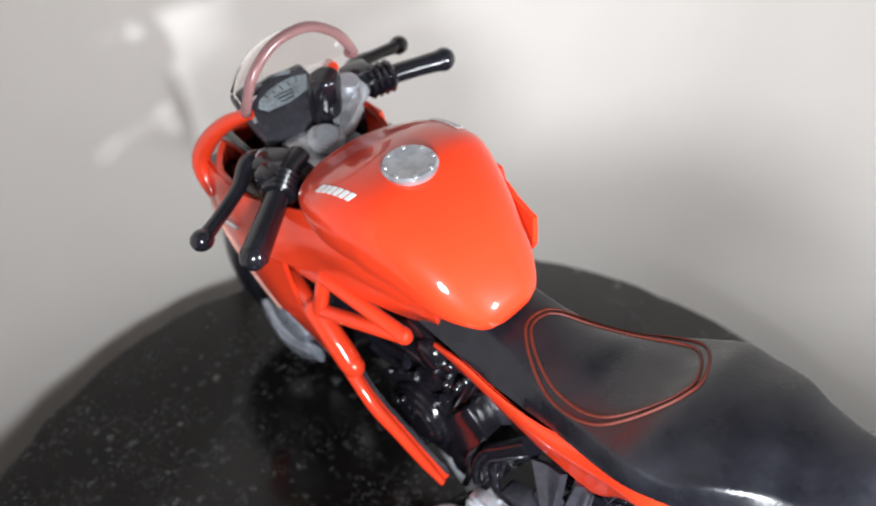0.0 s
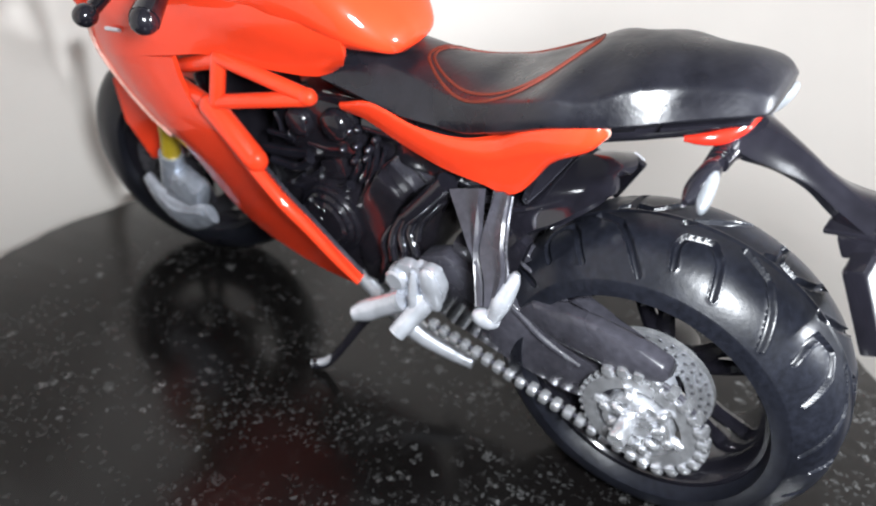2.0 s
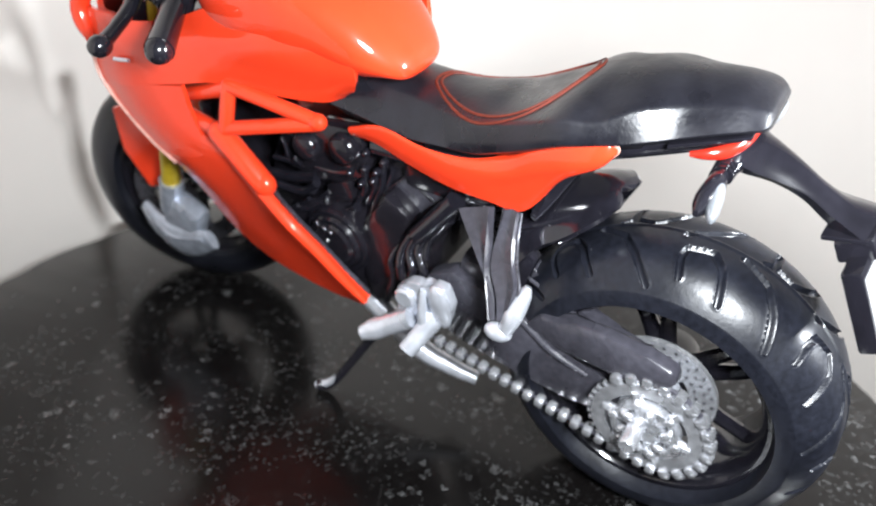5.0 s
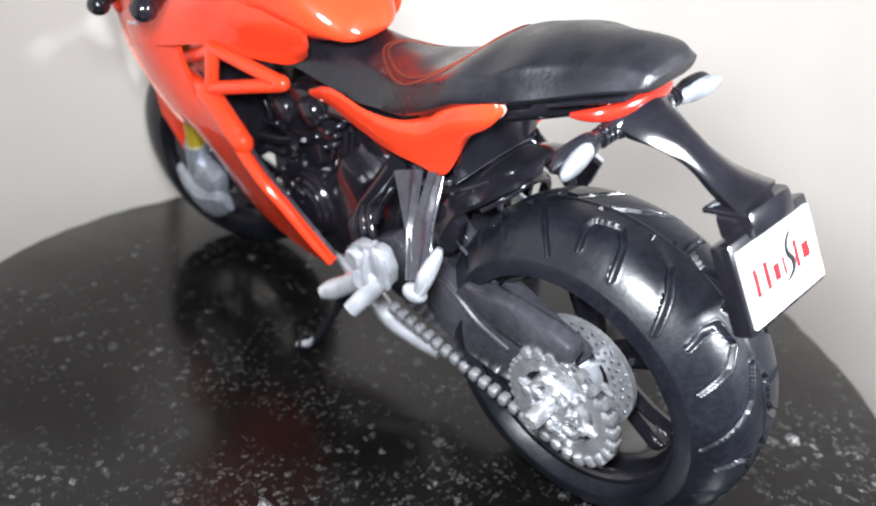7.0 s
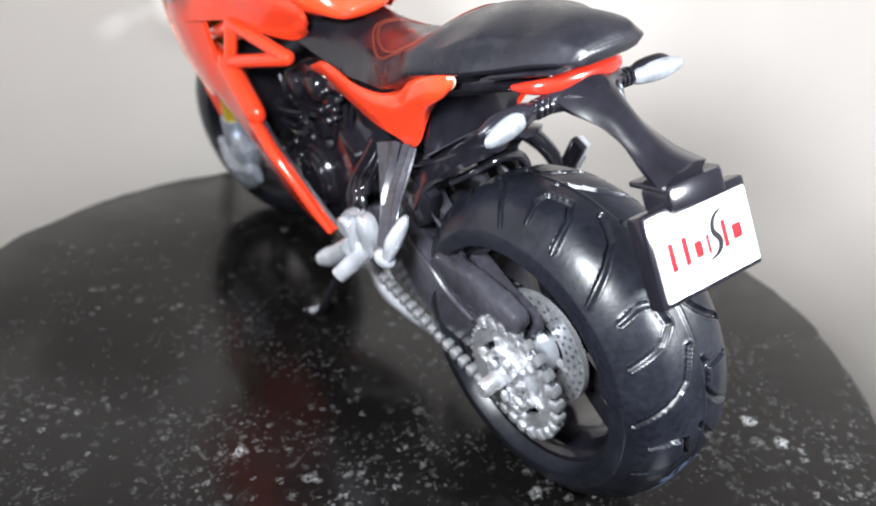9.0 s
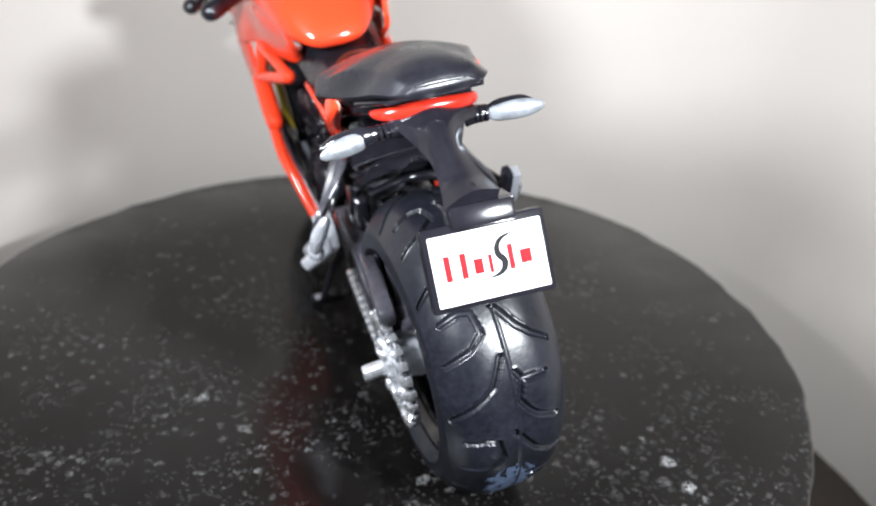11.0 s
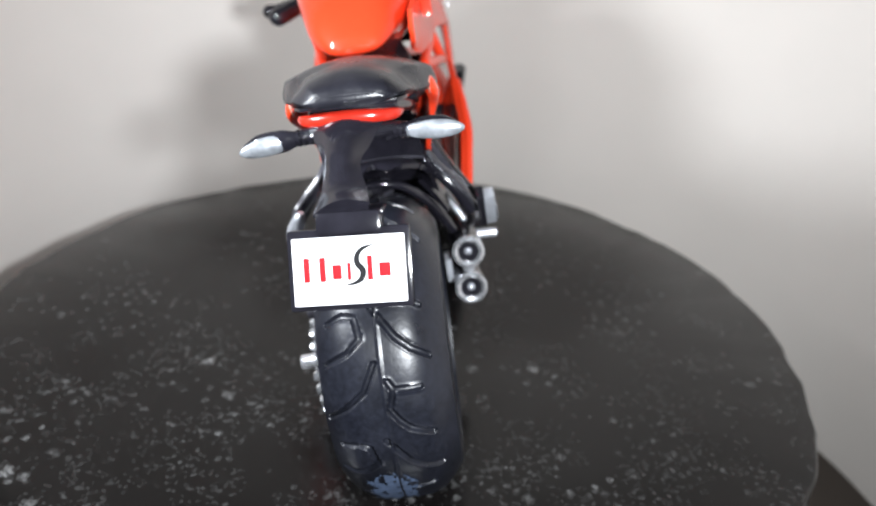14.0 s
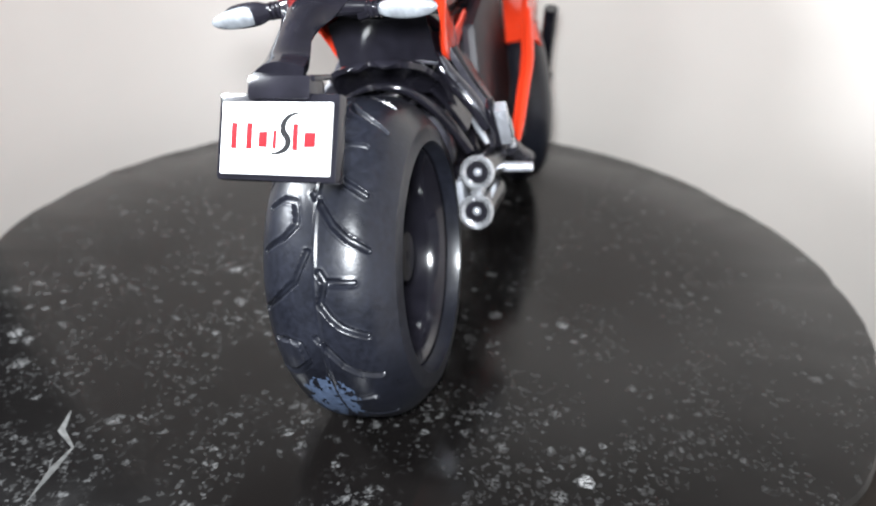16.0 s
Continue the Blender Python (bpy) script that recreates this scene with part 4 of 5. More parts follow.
part("clamp_plate", plate_of([(-2.3, 88.0, 75.0), (0.5, 85.4, 75.0), (4.6, 81.7, 75.0), (3.5, 77.3, 74.5), (-0.6, 75.4, 74.0), (-2.6, 77.9, 74.0), (-5.8, 76.9, 73.5), (-6.2, 79.1, 74.0), (-3.2, 82.2, 74.5)], 1.6), CAST, clamp, "rough cast silver plate")
part("clamp_bracket", plate_of([(10.9, 86.7, 78.5), (13.1, 85.2, 78.5), (9.7, 80.1, 78.0), (5.4, 77.8, 77.0), (2.5, 77.6, 76.0), (5.5, 81.5, 77.0)], 2.4), CAST, clamp, "rough cast silver bracket")
dash_m = pose(1.4, 90.0, 77.4, 22, 0, -6)
dashboard = part("dashboard", moved(prism([(-6.4, -1.4), (-4.6, -1.8), (4.4, -1.8), (6.2, -1.2), (6.2, 0.4), (4.6, 1.0), (-4.6, 1.0), (-6.4, 0.4)], -7.2, 6.4, 0.8), dash_m), DARK, bike, "dark dashboard with a pale grey dial face")
face = bmesh.new()
vs = [face.verts.new((x, y, 1.25)) for x, y in ((-5.0, 0.5), (-3.9, 1.9), (-1.8, 2.8), (0.6, 3.3), (2.8, 3.4), (5.6, 2.7), (4.1, -0.2), (0.1, -1.0), (-3.9, -0.8))]
face.faces.new(vs)
bmesh.ops.solidify(face, geom=face.faces[:], thickness=0.15)
part("dial_face", moved(face, dash_m), GREY_FACE, dashboard, "pale grey printed dial")
for k in range(5):
    part("dial_mark", moved(block((-2.6 + k * 1.5, 2.0 + 0.12 * k, 1.3), (0.16, 0.9, 0.1), 0, (0, 0, 30 - 12 * k)), dash_m), DARK, dashboard)
for k in range(3):
    part("dial_mark", moved(block((0.2, 1.2 - k * 0.7, 1.3), (3.6 - k * 0.6, 0.2, 0.1), 0), dash_m), DARK, dashboard)
part("dial_lip", moved(smooth_tube([(-6.6, -1.5, 0.9), (-6.0, 1.5, 1.0), (-4.4, 4.2, 1.0), (0, 5.4, 1.0), (3.6, 4.6, 1.0)], 0.35, 8), dash_m), SILVER, dashboard)
part("ignition_switch", smooth_tube([(4.4, 83.6, 74.5), (4.7, 82.8, 80), (4.9, 82.2, 83.2), (4.9, 82.1, 84.0)], [2.7, 2.6, 2.5, 2.1], 20, 4), BLACK, bike, "upright black ignition cylinder")

for name, pts, rs in (("grip", [(-11.5, 75.6, 74.0), (-16, 72.8, 72.8), (-20.9, 69.7, 71.6)], [1.9, 2.0, 2.2]), ("grip", [(18.5, 84.0, 76.2), (23.5, 82.4, 76.0), (28.6, 80.8, 75.6)], [1.7, 1.7, 1.9])):
    g = part(name, smooth_tube(pts, rs, 16), BLACK, bike, "black handlebar grip")
    part("end_weight", egg(pts[-1], (2.2, 2.0, 2.1)), BLACK, g)
for name, pts in (("handlebar", [(-4, 80, 74.6), (-8, 78.2, 74.6), (-11.5, 75.6, 74.0)]), ("handlebar", [(7, 84, 76.4), (13, 85, 76.6), (18.5, 84.0, 76.2)])):
    bar = part(name, smooth_tube(pts, 1.9, 14), BLACK, bike)
    a, b = Vector(pts[1]), Vector(pts[2])
    for k in range(4):
        p = a.lerp(b, 0.35 + 0.22 * k)
        part("boot_rib", lathe([(-0.45, 1.6), (-0.45, 2.5), (0, 2.9), (0.45, 2.5), (0.45, 1.6)], p, b - a, 24), BLACK, bar)
for name, pts, rs in (("brake_lever", [(-7.5, 83.5, 74.8), (-10.5, 85.0, 74.6), (-14.5, 82.5, 73.4), (-19.5, 80.4, 72.4), (-24.1, 78.6, 71.8)], [1.4, 1.6, 1.2, 1.1, 1.2]),
                      ("brake_lever", [(13, 88, 76.6), (17, 91.5, 76.2), (22, 92.0, 75.6), (28.0, 92.2, 74.8)], [1.4, 1.5, 1.1, 1.2])):
    lv = part(name, smooth_tube(pts, rs, 12), BLACK, bike, "black hand lever with a ball end")
    part("lever_ball", egg(pts[-1], (1.9, 1.7, 1.7)), BLACK, lv)
part("lever_clamp", block((-8.6, 80.6, 75.2), (5.0, 5.0, 4.0), 1.0, (0, 0, 30)), BLACK, bike)
part("switch_box", block((-10.6, 78.4, 75.4), (4.0, 3.6, 3.6), 0.8, (0, 0, 30)), BLACK, bike)
part("lever_clamp", block((14.0, 86.6, 77.4), (5.0, 4.6, 3.8), 1.0, (0, 0, -10)), BLACK, bike)

# ---- front end ----
FC, STEER = (6.0, 104.0, 23.6), 20
FAX = (math.cos(radians(STEER)), math.sin(radians(STEER)), -0.05)
FM = at_axis(FC, FAX)
GUARD = at_axis((3.6, 102.6, 25.2), FAX)
front_wheel = part("front_wheel", moved(wheel_rim(4.8, 16.6, 4.0), FM), BLACK, bike, "black front wheel turned to its own left")
spokes(front_wheel, FM, 5, 4.0, 16.6)
part("tyre", treaded_tyre(FC, FAX, 6.4, 25.4, 17.6, 120, 24, False), RUBBER, front_wheel, sharp=50)
part("brake_disc", moved(rotor(12.4, 8.6, 0.9), FM @ pose(-7.0, 0, 0)), GUN, front_wheel, "front brake disc")
disc_centre(front_wheel, FM @ pose(-7.0, 0, 0), 8.6, DARK)
for s in (-1, 1):
    low = Vector((-7.6, 98.5, 25.5)) if s < 0 else FM @ Vector((8.8, 0.5, 0))
    high = Vector((-8.6, 82.2, 75.0)) if s < 0 else FM @ Vector((10.0, -9, 22))
    kink = low.lerp(high, 0.16)
    fork = part("fork_leg", tube([low, kink], 2.5, 14), CALIPER if s < 0 else BLACK, bike, "bluish silver fork foot" if s < 0 else "")
    part("fork_tube", tube([kink, high], 1.9, 14), GOLD if s < 0 else BLACK, fork, "yellow-gold fork tube" if s < 0 else "")
    if s < 0:
        part("caliper", block((-7.6, 94.6, 24.0), (4.2, 8.6, 11), 1.8, (24, 0, 0)), CALIPER, fork, "cast bluish silver brake caliper")
shield = part("caliper_shield", smooth_tube([(-8.2, 107, 24.0), (-8.8, 103, 20.6), (-9.0, 96, 18.8), (-8.6, 87.5, 21.8)], [0.9, 1.5, 1.8, 1.0], 16, flat=2.3), CALIPER, bike, "bluish silver front brake caliper and carrier")
part("caliper_body", block((-8.6, 95.5, 23.4), (2.4, 8.4, 6.5), 1.1, (22, 0, 0)), CALIPER, shield)
part("caliper_ridge", smooth_tube([(-10.0, 102, 22.0), (-10.4, 97, 20.4), (-9.8, 89, 22.0)], [0.4, 0.7, 0.4], 10), CALIPER, shield)
fender_rows = []
for x, drop in ((-6.9, 4.5), (-5.2, 1.2), (0, 0.0), (5.2, 1.2), (6.9, 4.5)):
    fender_rows.append([tuple(GUARD @ Vector((x, (26.2 - drop) * math.cos(a), (26.2 - drop) * math.sin(a)))) for a in (radians(q) for q in (88, 102, 116, 130, 144))])
fender = part("front_fender", patch(fender_rows, 0.8), RED, bike, "orange-red front mudguard", sharp=60)
for s in (-1, 1):
    part("fender_stay", moved(prism([(9, 20.6), (2.5, 22.4), (-7.5, 17), (2.0, 3.6), (5.6, 2.8), (9.2, 11.4)], s * 8.9 - 0.6, s * 8.9 + 0.6, 0.4), GUARD), RED, fender)

# ---- seat ----
# (y, crown, crease half width and height, facet foot half width and height)
SEAT_SECTIONS = [(-10.9, 72.1, 3.8, 71.9, 5.4, 71.0), (-10.3, 73.0, 4.8, 72.5, 6.6, 71.0), (-8.8, 73.8, 5.6, 73.0, 7.7, 70.9), (-6.2, 74.4, 6.2, 73.0, 8.7, 70.4), (-2, 74.3, 7.2, 72.5, 9.5, 69.1),
                 (3, 74.0, 9.8, 71.8, 11.3, 67.9), (7.4, 73.2, 11.7, 69.9, 12.4, 67.1), (11.4, 71.9, 12.1, 69.4, 12.9, 66.2), (15.8, 68.9, 11.0, 67.6, 11.8, 64.0), (21.4, 66.7, 9.3, 65.2, 10.0, 61.2),
                 (25.5, 66.2, 8.2, 63.7, 8.8, 59.3), (31, 65.4, 6.6, 63.3, 8.5, 58.8), (37, 65.3, 5.6, 64.2, 8.5, 58.7), (44, 66.0, 5.6, 65.0, 8.6, 60.0), (50, 67.5, 6.6, 65.8, 8.7, 61.0)]
ROLL = pose(0.7, 0, 70, 0, 3.5, 0) @ pose(0, 0, -70)


def seat_mesh():
    rings = []
    for y, crown, cw, cz, fw, fz in spline(SEAT_SECTIONS, 6):
        half = [(cw * k / 12, crown - (crown - cz) * (k / 12) ** (1.9 if y < 8 else min(2.4, 1.9 + 0.06 * (y - 8)))) for k in range(12)]
        edge = Vector((cw, cz))
        inward, outward = (Vector(half[-1]) - edge).normalized(), (Vector((fw, fz)) - edge).normalized()
        half += [tuple(edge + inward * 0.4), tuple(edge + (inward + outward) * 0.09), tuple(edge + outward * 0.4)]
        half += [(0.5 * (cw + fw) + 0.15, 0.5 * (cz + fz)), (fw, fz + 0.3), (fw - 0.15, fz), (fw - 1.0, fz - 0.5), (fw * 0.6, fz - (3 if y > 2 else 0.7))]
        rings.append([(x, y, z) for x, z in half] + [(-x, y, z) for x, z in reversed(half[1:])])
    bm = bmesh.new()
    ring_skin(bm, rings)
    return bm


seat_bm = moved(seat_mesh(), ROLL)
seat_tree = BVHTree.FromBMesh(seat_bm)
seat = part("seat", seat_bm, SEAT, bike, "black moulded seat with orange double stitching", sharp=42)


STITCH_LOOP = [(2.9, 35.6), (0.6, 36.0), (-1.6, 35.4), (-3.8, 33.2), (-5.8, 30.2), (-7.4, 27.0), (-8.3, 24.0), (-8.9, 20.6), (-8.4, 17.6), (-6.2, 15.0), (-3.2, 12.6), (-0.9, 11.6), (1.2, 11.3), (4.4, 12.2), (7.6, 13.8), (9.4, 15.6), (9.6, 18.2), (8.8, 22.6), (7.2, 27.2), (5.6, 31.6), (4.4, 34.2)]


def stitched(inset):
    loop = STITCH_LOOP
    cx, cy = 0.3, 22.5
    ring = [(cx + (x - cx + 0.3) * (1 - inset / 6), cy + (y - cy) * (1 - inset / 14)) for x, y in loop]
    pts = []
    for x, y in spline(ring + [ring[0]], 5):
        pts.append(tuple(on_surface(seat_tree, (x, y, 90), (0, 0, -1), 0.03)[0]))
    return tube(pts, 0.24, 6)


part("stitching", stitched(0.0), STITCH, seat, "orange stitching line")
part("stitching", stitched(0.8), STITCH, seat, "orange stitching line")

# ---- tail ----
tail = part("tail_cowl", moved(smooth_body([(-6.4, 5.4, 66.4, 70.6, 3.4, 2.6, 0.6), (-5.8, 6.4, 66.0, 70.6, 3.8, 2.6, 0.6), (-3.4, 7.2, 65.4, 69.8, 3.8, 2.4, 0.6), (4, 8.9, 63.0, 67.6, 3.6, 2.2, 0.6), (12, 8.8, 60.4, 64.6, 2.8, 2.2, 0.6), (24, 7.6, 57.5, 61, 2.4, 2.2, 0.6)], 40, 5), ROLL), BLACK, bike, "black plastic tail underside", sharp=60)
part("seat_pan", plate_of([(-6.4, -9.6, 70.9), (-7.6, -7.0, 70.5), (-9.2, -1.0, 69.0), (9.6, -1.0, 68.4), (8.6, -7.0, 69.6), (7.4, -9.6, 70.0)], 0.6, 0.2), BLACK, tail)
light = part("tail_light", smooth_tube([(-7.6, -3.4, 67.6), (-7.3, -5.2, 67.9), (-6.0, -7.0, 68.1), (-3.2, -8.2, 68.3), (0.4, -8.7, 68.2), (4.0, -8.4, 67.7), (6.6, -6.8, 67.1), (7.6, -4.4, 66.7)], [0.3, 0.6, 0.8, 0.9, 0.9, 0.85, 0.7, 0.3], 14, flat=1.2), LENS_RED, bike, "narrow red tail light strip")
PANEL_TOP = [(-7.9, 47.5, 58.2), (-9.0, 40.6, 60.6), (-8.9, 33.4, 59.0), (-8.6, 26.1, 59.1), (-8.2, 20.1, 61.2), (-8.4, 15.7, 64.0), (-8.5, 11.6, 65.9), (-8.7, 8.1, 67.4), (-9.0, 5.9, 67.6)]
PANEL_UP = [(-8.3, 47.4, 58.1), (-9.3, 40.7, 60.3), (-9.2, 33.6, 58.7), (-9.1, 26.3, 58.8), (-9.3, 20.1, 60.8), (-10.3, 14.6, 64.7), (-10.8, 9.9, 67.3), (-10.7, 6.1, 68.4), (-10.1, 4.8, 68.1)]
PANEL_OUT = [(-8.4, 47.3, 57.8), (-9.3, 40.9, 59.4), (-9.2, 34.2, 57.7), (-9.5, 26.9, 57.7), (-9.8, 20.2, 58.8), (-10.9, 14.3, 62.3), (-11.8, 9.5, 64.9), (-11.6, 5.6, 66.5), (-10.3, 4.1, 67.4)]
PANEL_FOLD = [(-8.2, 47.3, 57.2), (-9.0, 41.5, 58.2), (-8.9, 35.2, 56.3), (-9.2, 27.9, 55.3), (-9.3, 21.4, 56.1), (-10.3, 14.8, 59.6), (-11.2, 9.8, 62.6), (-11.2, 6.0, 64.9), (-10.2, 4.4, 66.8)]
PANEL_LOW = [(-7.7, 47.6, 56.6), (-8.4, 42.4, 56.9), (-8.2, 36.8, 54.7), (-8.4, 29.5, 53.0), (-8.8, 22.9, 52.9), (-9.0, 17.1, 53.3), (-9.7, 11.2, 60.9), (-9.9, 6.9, 64.7), (-9.5, 5.4, 66.3)]
def tucked(b):
    """The far panel runs lower and closer in towards the tank."""
    b = across(b, 0.8)
    for v in b.verts:
        if v.co.y > 22:
            k = min(1.0, (v.co.y - 22) / 7)
            v.co.z -= 3.0 * k
            v.co.x -= 1.2 * k
        if v.co.y > 9:
            v.co.z -= 1.4 * min(1.0, (v.co.y - 9) / 5)
            v.co.x -= 0.5 * min(1.0, (v.co.y - 9) / 5)
    return b


for side in (-1, 1):
    fix = (lambda b: b) if side < 0 else tucked
    panel = part("tail_panel", fix(patch([PANEL_TOP, PANEL_UP, PANEL_OUT, PANEL_FOLD, PANEL_LOW], 0.9)), RED, bike, "orange-red side panel swelling to a bulb under the seat", sharp=60)
    part("worn_edge", fix(smooth_tube([(-10.9, 5.8, 68.3), (-10.5, 4.6, 68.0), (-10.3, 4.2, 67.5), (-10.3, 4.5, 66.7), (-10.4, 5.4, 65.7)], [0.05, 0.18, 0.2, 0.18, 0.05], 8)), RUBBED, panel, "pale rubbed edge of the panel")

bracket = part("plate_bracket", patch([[(-5.4, -6.0, 66.2), (-4.4, -9.0, 64.8), (-3.2, -12.4, 63.8), (-2.9, -16.0, 62.4), (-3.5, -19.4, 60.4), (-4.6, -23.4, 59.0)], [(-0.6, -7.6, 67.0), (-1.0, -11.0, 66.0), (-1.5, -14.4, 64.4), (-1.7, -17.0, 62.8), (-1.6, -20.4, 61.0), (-1.6, -24.0, 60.4)],
                                       [(4.8, -7.0, 65.8), (2.4, -9.6, 64.6), (0.5, -12.4, 63.4), (0.2, -16.0, 62.0), (1.0, -19.4, 60.2), (1.6, -23.6, 59.4)]], 1.8), BLACK, bike, "black plastic number plate arm", sharp=50)
part("cross_bar", smooth_tube([(-8.6, -6.9, 65.9), (-5.0, -7.6, 66.0), (-0.4, -9.0, 66.2), (4.4, -7.6, 65.4), (8.6, -6.6, 64.6)], [0.9, 1.6, 2.0, 1.6, 0.9], 14, flat=0.8), BLACK, bracket)
PX, PZ = Vector((14.4, -1.0, -1.2)).normalized(), Vector((1.1, 3.95, 8.0))
PZ = (PZ - PX * PZ.dot(PX)).normalized()
PY = PZ.cross(PX)
PM = Matrix.Translation((-1.85, -27.55, 53.6)) @ Matrix((PX, PY, PZ)).transposed().to_4x4()
part("plate_hood", moved(block((0.2, 1.6, 6.2), (8.6, 4.4, 3.0), 0.6), PM), BLACK, bracket)
part("plate_hood_top", moved(block((0.2, 2.4, 7.9), (9.2, 5.0, 0.7), 0.25, (14, 0, 0)), PM), BLACK, bracket)
part("plate_holder", moved(block((0, 1.3, 0.2), (16.4, 2.4, 10.8), 0.5), PM), BLACK, bracket, "black plate frame")
plate = part("plate", moved(block((0, -0.05, 0), (14.9, 0.5, 8.9), 0.2), PM), WHITE, bracket, "white plate with red and black print")
for x0, w, h, z in ((-5.6, 0.8, 3.2, 0.25), (-3.5, 0.8, 3.2, 0.25), (-1.6, 1.2, 1.9, -0.15), (0.0, 0.5, 2.3, -0.15), (2.75, 0.7, 3.2, 0.2), (4.7, 1.5, 1.8, -0.1)):
    part("print_bar", moved(block((x0, -0.34, z), (w, 0.1, h), 0.04), PM), PRINT_RED, plate, "red printed bar")
stroke = smooth_tube([(3.3, 0, 3.2), (2.0, 0, 2.8), (1.2, 0, 2.0), (1.1, 0, 0.9), (1.8, 0, -0.1), (1.6, 0, -1.1), (0.7, 0, -1.7), (-0.5, 0, -1.9)], [0.08, 0.25, 0.36, 0.42, 0.45, 0.4, 0.25, 0.08], 10)
part("print_stroke", moved(stroke, PM @ Matrix.Translation((0, -0.36, 0)) @ Matrix.Diagonal((1, 0.1, 1, 1))), PRINT_BLACK, plate, "black printed stroke")
for side, root, tip in ((-1, (-4.6, -7.8, 66.2), (-16.2, -7.0, 65.8)), (1, (4.8, -7.4, 64.8), (15.4, -8.4, 64.3))):
    root, tip = Vector(root), Vector(tip)
    ind = part("indicator", smooth_tube([root, root.lerp(tip, 0.22), root.lerp(tip, 0.34), root.lerp(tip, 0.5), root.lerp(tip, 0.8), tip], [1.1, 0.8, 0.85, 1.2, 1.15, 0.35], 18, flat=1.4), BLACK, bike, "black turn indicator with a silver lens")
    for k in range(3):
        part("stalk_rib", lathe([(-0.2, 0.8), (-0.2, 1.25), (0.2, 1.25), (0.2, 0.8)], root.lerp(tip, 0.14 + 0.07 * k), tip - root, 16), BLACK, ind)
    part("lens", moved(egg((0, 0, 0), (4.6, 0.95, 1.45), u=24, v=12), Matrix.Translation(root.lerp(tip, 0.66) + Vector((0, -0.75, -0.1))) @ pose(0, 0, 0, 0, 3 * side, -10 * side)), LENS_SILVER, ind, "silver ribbed lens")

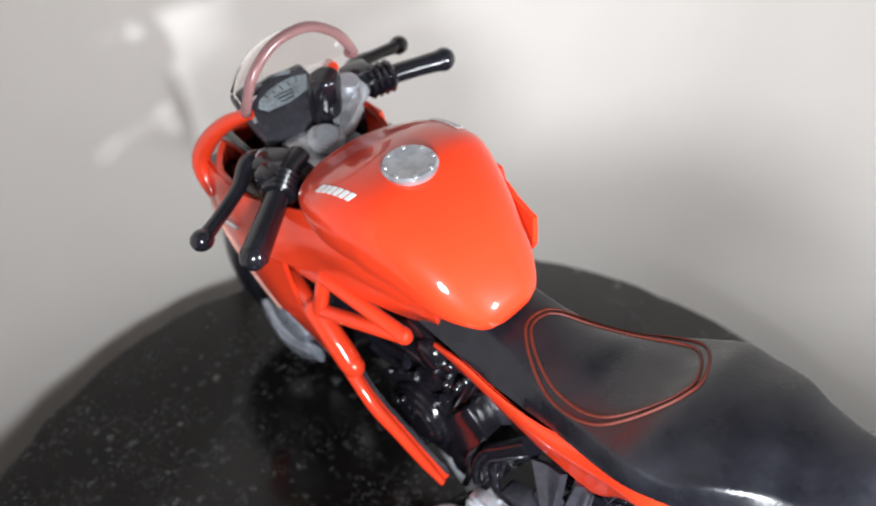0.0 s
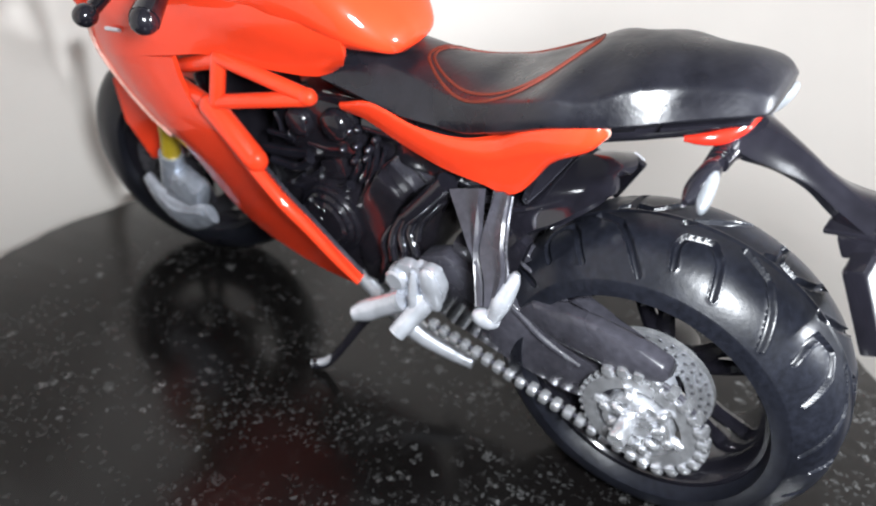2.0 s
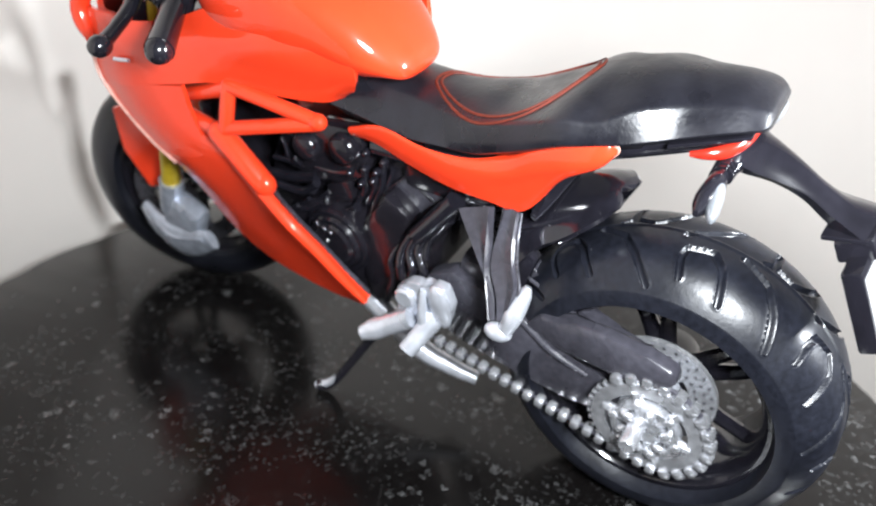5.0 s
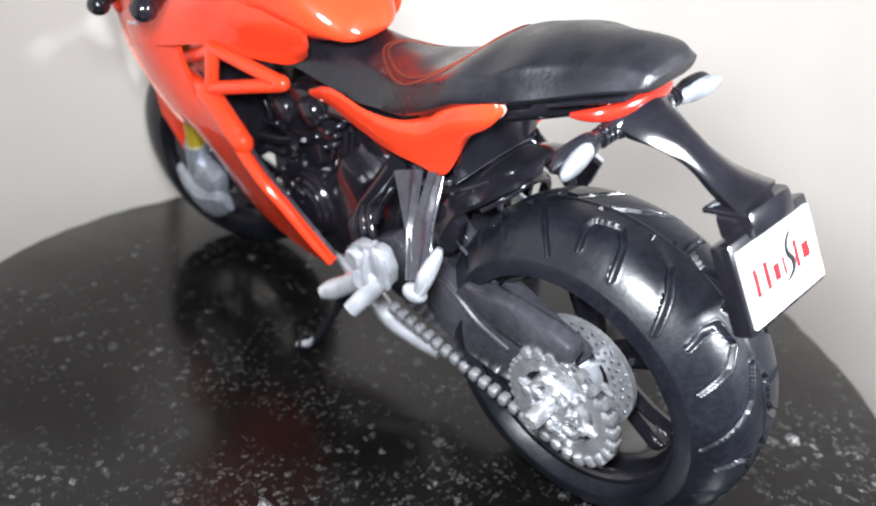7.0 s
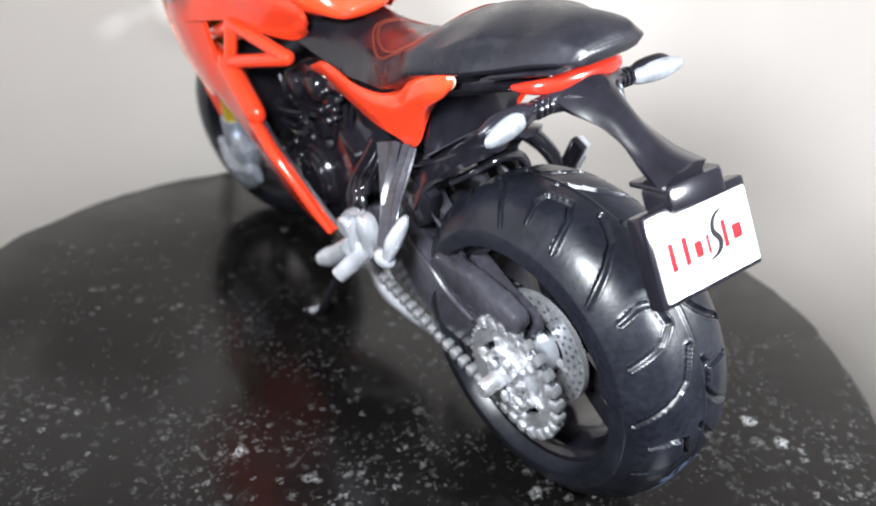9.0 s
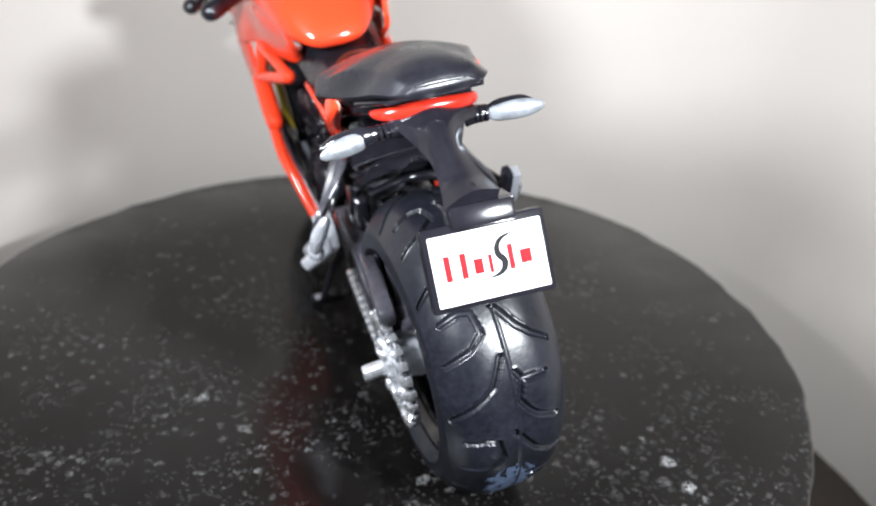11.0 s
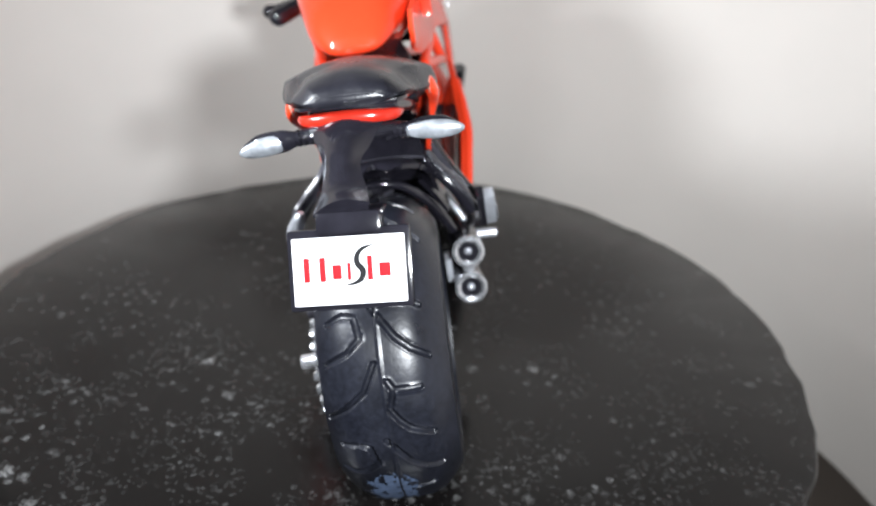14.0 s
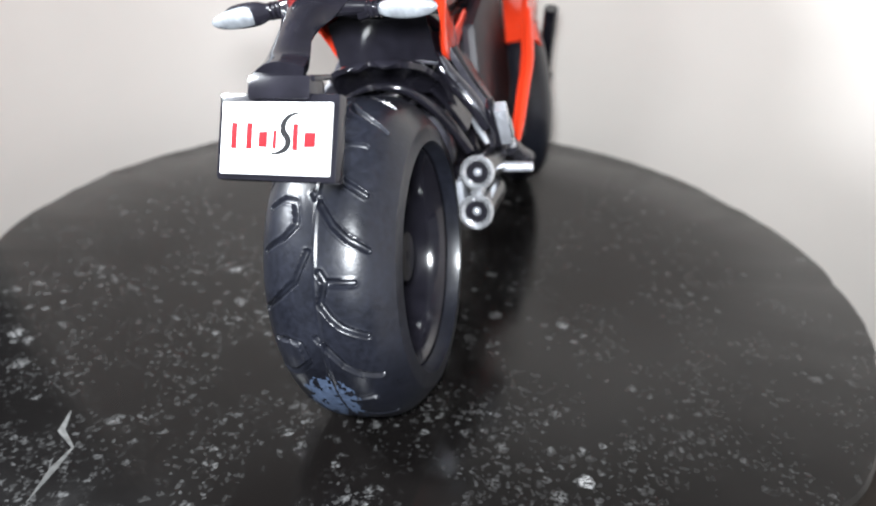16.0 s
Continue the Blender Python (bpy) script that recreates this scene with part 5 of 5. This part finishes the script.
# ---- foot pegs and hangers ----
for side in (-1, 1):
    fix = (lambda b: b) if side < 0 else (lambda b: across(b, 0.4))
    slant = (lambda y, z: -0.74 * max(0.0, 51 - z))
    if side < 0:
        outer, inner = [(-8.8, 20.1, 52.7), (-11.0, 20.1, 48.2), (-13.6, 19.2, 45.2), (-16.0, 17.1, 43.0), (-17.8, 16.4, 40.2)], [(-8.8, 17.4, 52.7), (-11.0, 16.8, 49.8), (-13.6, 15.6, 47.6), (-16.0, 14.0, 45.3), (-17.6, 14.4, 41.4)]
        hanger = part("peg_hanger", patch([[(-8.8, 27.3, 50.1), (-11.0, 24.4, 47.3), (-13.6, 21.4, 44.6), (-16.0, 18.8, 42.3), (-17.8, 17.6, 39.6)], [(x + 0.5, y, z - 0.2) for x, y, z in [(-8.8, 24.6, 51.2), (-11.0, 22.6, 48.2), (-13.6, 20.5, 45.1), (-16.0, 18.4, 42.5), (-17.8, 17.2, 39.8)]], [(-8.8, 21.8, 52.3), (-11.0, 20.9, 49.2), (-13.6, 19.7, 45.6), (-16.0, 18.0, 42.6), (-17.8, 16.8, 40.0)]], 1.2), DARK, bike, "dark passenger peg hanger in two curved straps", sharp=50)
        part("strap", patch([outer, [((a + d) / 2 + 0.5, (b + e) / 2, (c + f) / 2) for (a, b, c), (d, e, f) in zip(outer, inner)], inner], 1.2), DARK, hanger, sharp=50)
        # Lighter gunmetal strips put the lit edges of the straps into colour.
        for row in (outer, inner):
            part("strap_lit_edge", smooth_tube([(x - 0.3, y, z + 0.1) for x, y, z in row], 0.24, 8), GUN, hanger)
    else:
        hanger = part("peg_hanger", fix(prism([(28.4, 50.0), (24.0, 52.0), (18.4, 53.8), (18.6, 47.0), (16.6, 41.2), (17.0, 39.4), (18.8, 40.0), (22.0, 44.0)], -9.4, -8.2, 0.4, lift=slant)), DARK, bike, "dark passenger peg hanger", sharp=50)
        part("hanger_rib", fix(smooth_tube([(-9.4, 20.2, 53.0), (-11.6, 20.2, 48), (-14.6, 18.4, 43.4), (-17.8, 16.6, 40.0)], [1.0, 0.9, 0.85, 0.9], 10)), BLACK, hanger)
    if side < 0:
        peg = part("passenger_peg", egg((-18.3, 16.2, 38.4), (1.5, 2.2, 1.5)), SILVER, bike, "silver folded passenger peg")
        part("peg_bar", smooth_tube([(-18.4, 15.0, 39.4), (-17.4, 14.2, 42.0), (-15.9, 13.4, 44.6), (-15.2, 13.1, 45.8)], [1.3, 1.75, 1.35, 0.6], 14, flat=0.75), SILVER, peg)
    else:
        peg = part("passenger_peg", block((18.9, 12.8, 41.0), (2.2, 2.4, 8.0), 0.5, (28, 0, 0)), SILVER, bike, "silver folded passenger peg")
        part("peg_back", block((17.4, 12.2, 41.4), (1.4, 2.8, 8.8), 0.4, (28, 0, 0)), BLACK, peg)
        part("peg_pad", block((20.1, 12.8, 40.0), (0.5, 1.6, 3.2), 0.2, (28, 0, 0)), CHROME, peg)
        part("hanger_strip", smooth_tube([(9.4, 15.6, 52.6), (11.0, 15.2, 49.6), (13.4, 14.4, 46.6), (15.4, 13.8, 43.4), (16.8, 13.6, 40.0)], [0.7, 1.1, 1.15, 1.0, 0.6], 10, flat=0.5), GUN, hanger)
        part("hanger_back", smooth_tube([(8.0, 18.3, 52.4), (9.4, 16.6, 50.0), (11.6, 15.0, 47.3), (14.2, 14.2, 43.6), (15.8, 14.0, 40.0)], [1.0, 1.3, 1.3, 1.2, 0.9], 10), BLACK, hanger)
        part("inner_strip", smooth_tube([(10.4, 24.7, 41.8), (12.0, 23.2, 38.6), (14.0, 21.2, 35.0)], [0.6, 0.8, 0.5], 10), SILVER, hanger)
    cast = SILVER if side < 0 else DARK
    rider = part("rider_bracket", fix(prism([(36.6, 35.4), (34.4, 37.4), (32.4, 37.8), (31.2, 36.8), (29.6, 38.6), (27.4, 38.4), (26.2, 35.0), (27.0, 31.4), (32.3, 28.4), (37.2, 28.4)], -14.6, -12.4, 0.8)), cast, bike, "cast rider peg bracket", sharp=50)
    part("heel_guard", fix(egg((-14.6, 28.4, 34.6), (1.1, 1.9, 4.2), (-10, 0, 0))), cast, rider)
    part("boss", fix(disc((-14.9, 34.8, 34.0), 1.9, 1.2, bevel=0.4)), SILVER, rider)
    part("cast_ridge", fix(smooth_tube([(-14.6, 31.4, 37.0), (-15.4, 31.2, 34.0), (-15.8, 31.0, 30.8)], [0.5, 0.8, 1.0], 10)), SILVER, rider)
    part("gear_pedal", fix(smooth_tube([(-14.8, 33.6, 30.4), (-15.6, 38.0, 27.2), (-16.2, 41.0, 25.2), (-17.2, 43.0, 24.2)], [2.0, 1.8, 1.9, 1.3], 12)), cast, rider)
    part("rider_peg", fix(smooth_tube([(-13.6, 29.5, 31.8), (-16.0, 30.8, 29.6), (-19.2, 32.4, 27.0)], [1.8, 1.7, 1.5], 14)) if side < 0 else smooth_tube([(12.6, 31.6, 26.9), (16, 31.4, 26.6), (20.2, 31.3, 26.3)], [1.1, 1.0, 0.9], 12), SILVER, rider)
stand = part("side_stand", smooth_tube([(-10, 41, 23), (-12.4, 45, 18), (-15.4, 51.4, 7.6), (-16.6, 54.0, 4.4), (-17.8, 56.0, 4.3)], [1.1, 0.9, 0.8, 0.9, 1.1], 10), BLACK, bike, "thin side stand with a silver foot")
part("stand_foot", smooth_tube([(-15.6, 51.9, 6.9), (-16.6, 54.0, 4.9), (-17.9, 56.2, 4.2)], [0.7, 0.85, 0.7], 10), SILVER, stand)

# ---- exhaust ----
for c, back in (((13.7, 10.7, 33.4), (12.4, 34, 28)), ((13.2, 8.0, 27.3), (11.6, 34, 22))):
    c, back = Vector(c), Vector(back)
    way = (c - back).normalized()
    muffler = part("muffler", smooth_tube([back, back.lerp(c, 0.2), back.lerp(c, 0.75), c - way * 0.6], [1.6, 2.9, 3.0, 2.8], 20), BLACK, bike, "stubby dark silencer with a silver tip")
    part("tip", lathe([(-2.2, 2.2), (-2.2, 2.8), (-0.4, 3.05), (0.1, 3.0), (0.35, 2.5), (0.1, 1.95), (-1.8, 1.8)], c, way, 40), CHROME, muffler, "bright ring at the outlet")
    part("baffle", lathe([(-1.6, 0.05), (-1.6, 2.2), (-1.2, 2.2), (-1.2, 1.2), (-0.7, 1.0), (-0.7, 0.05)], c, way, 28), BLACK, muffler)
    part("core", egg(c - way * 0.75, (0.8, 0.8, 0.8), u=16, v=10), SILVER, muffler)
part("muffler_joint", block((13.3, 12.5, 30.2), (2.2, 5, 2.4), 0.5), CHROME, bike)
part("muffler_bracket", block((9.6, 15.5, 28.6), (1.4, 5, 5), 0.6), SILVER, bike)
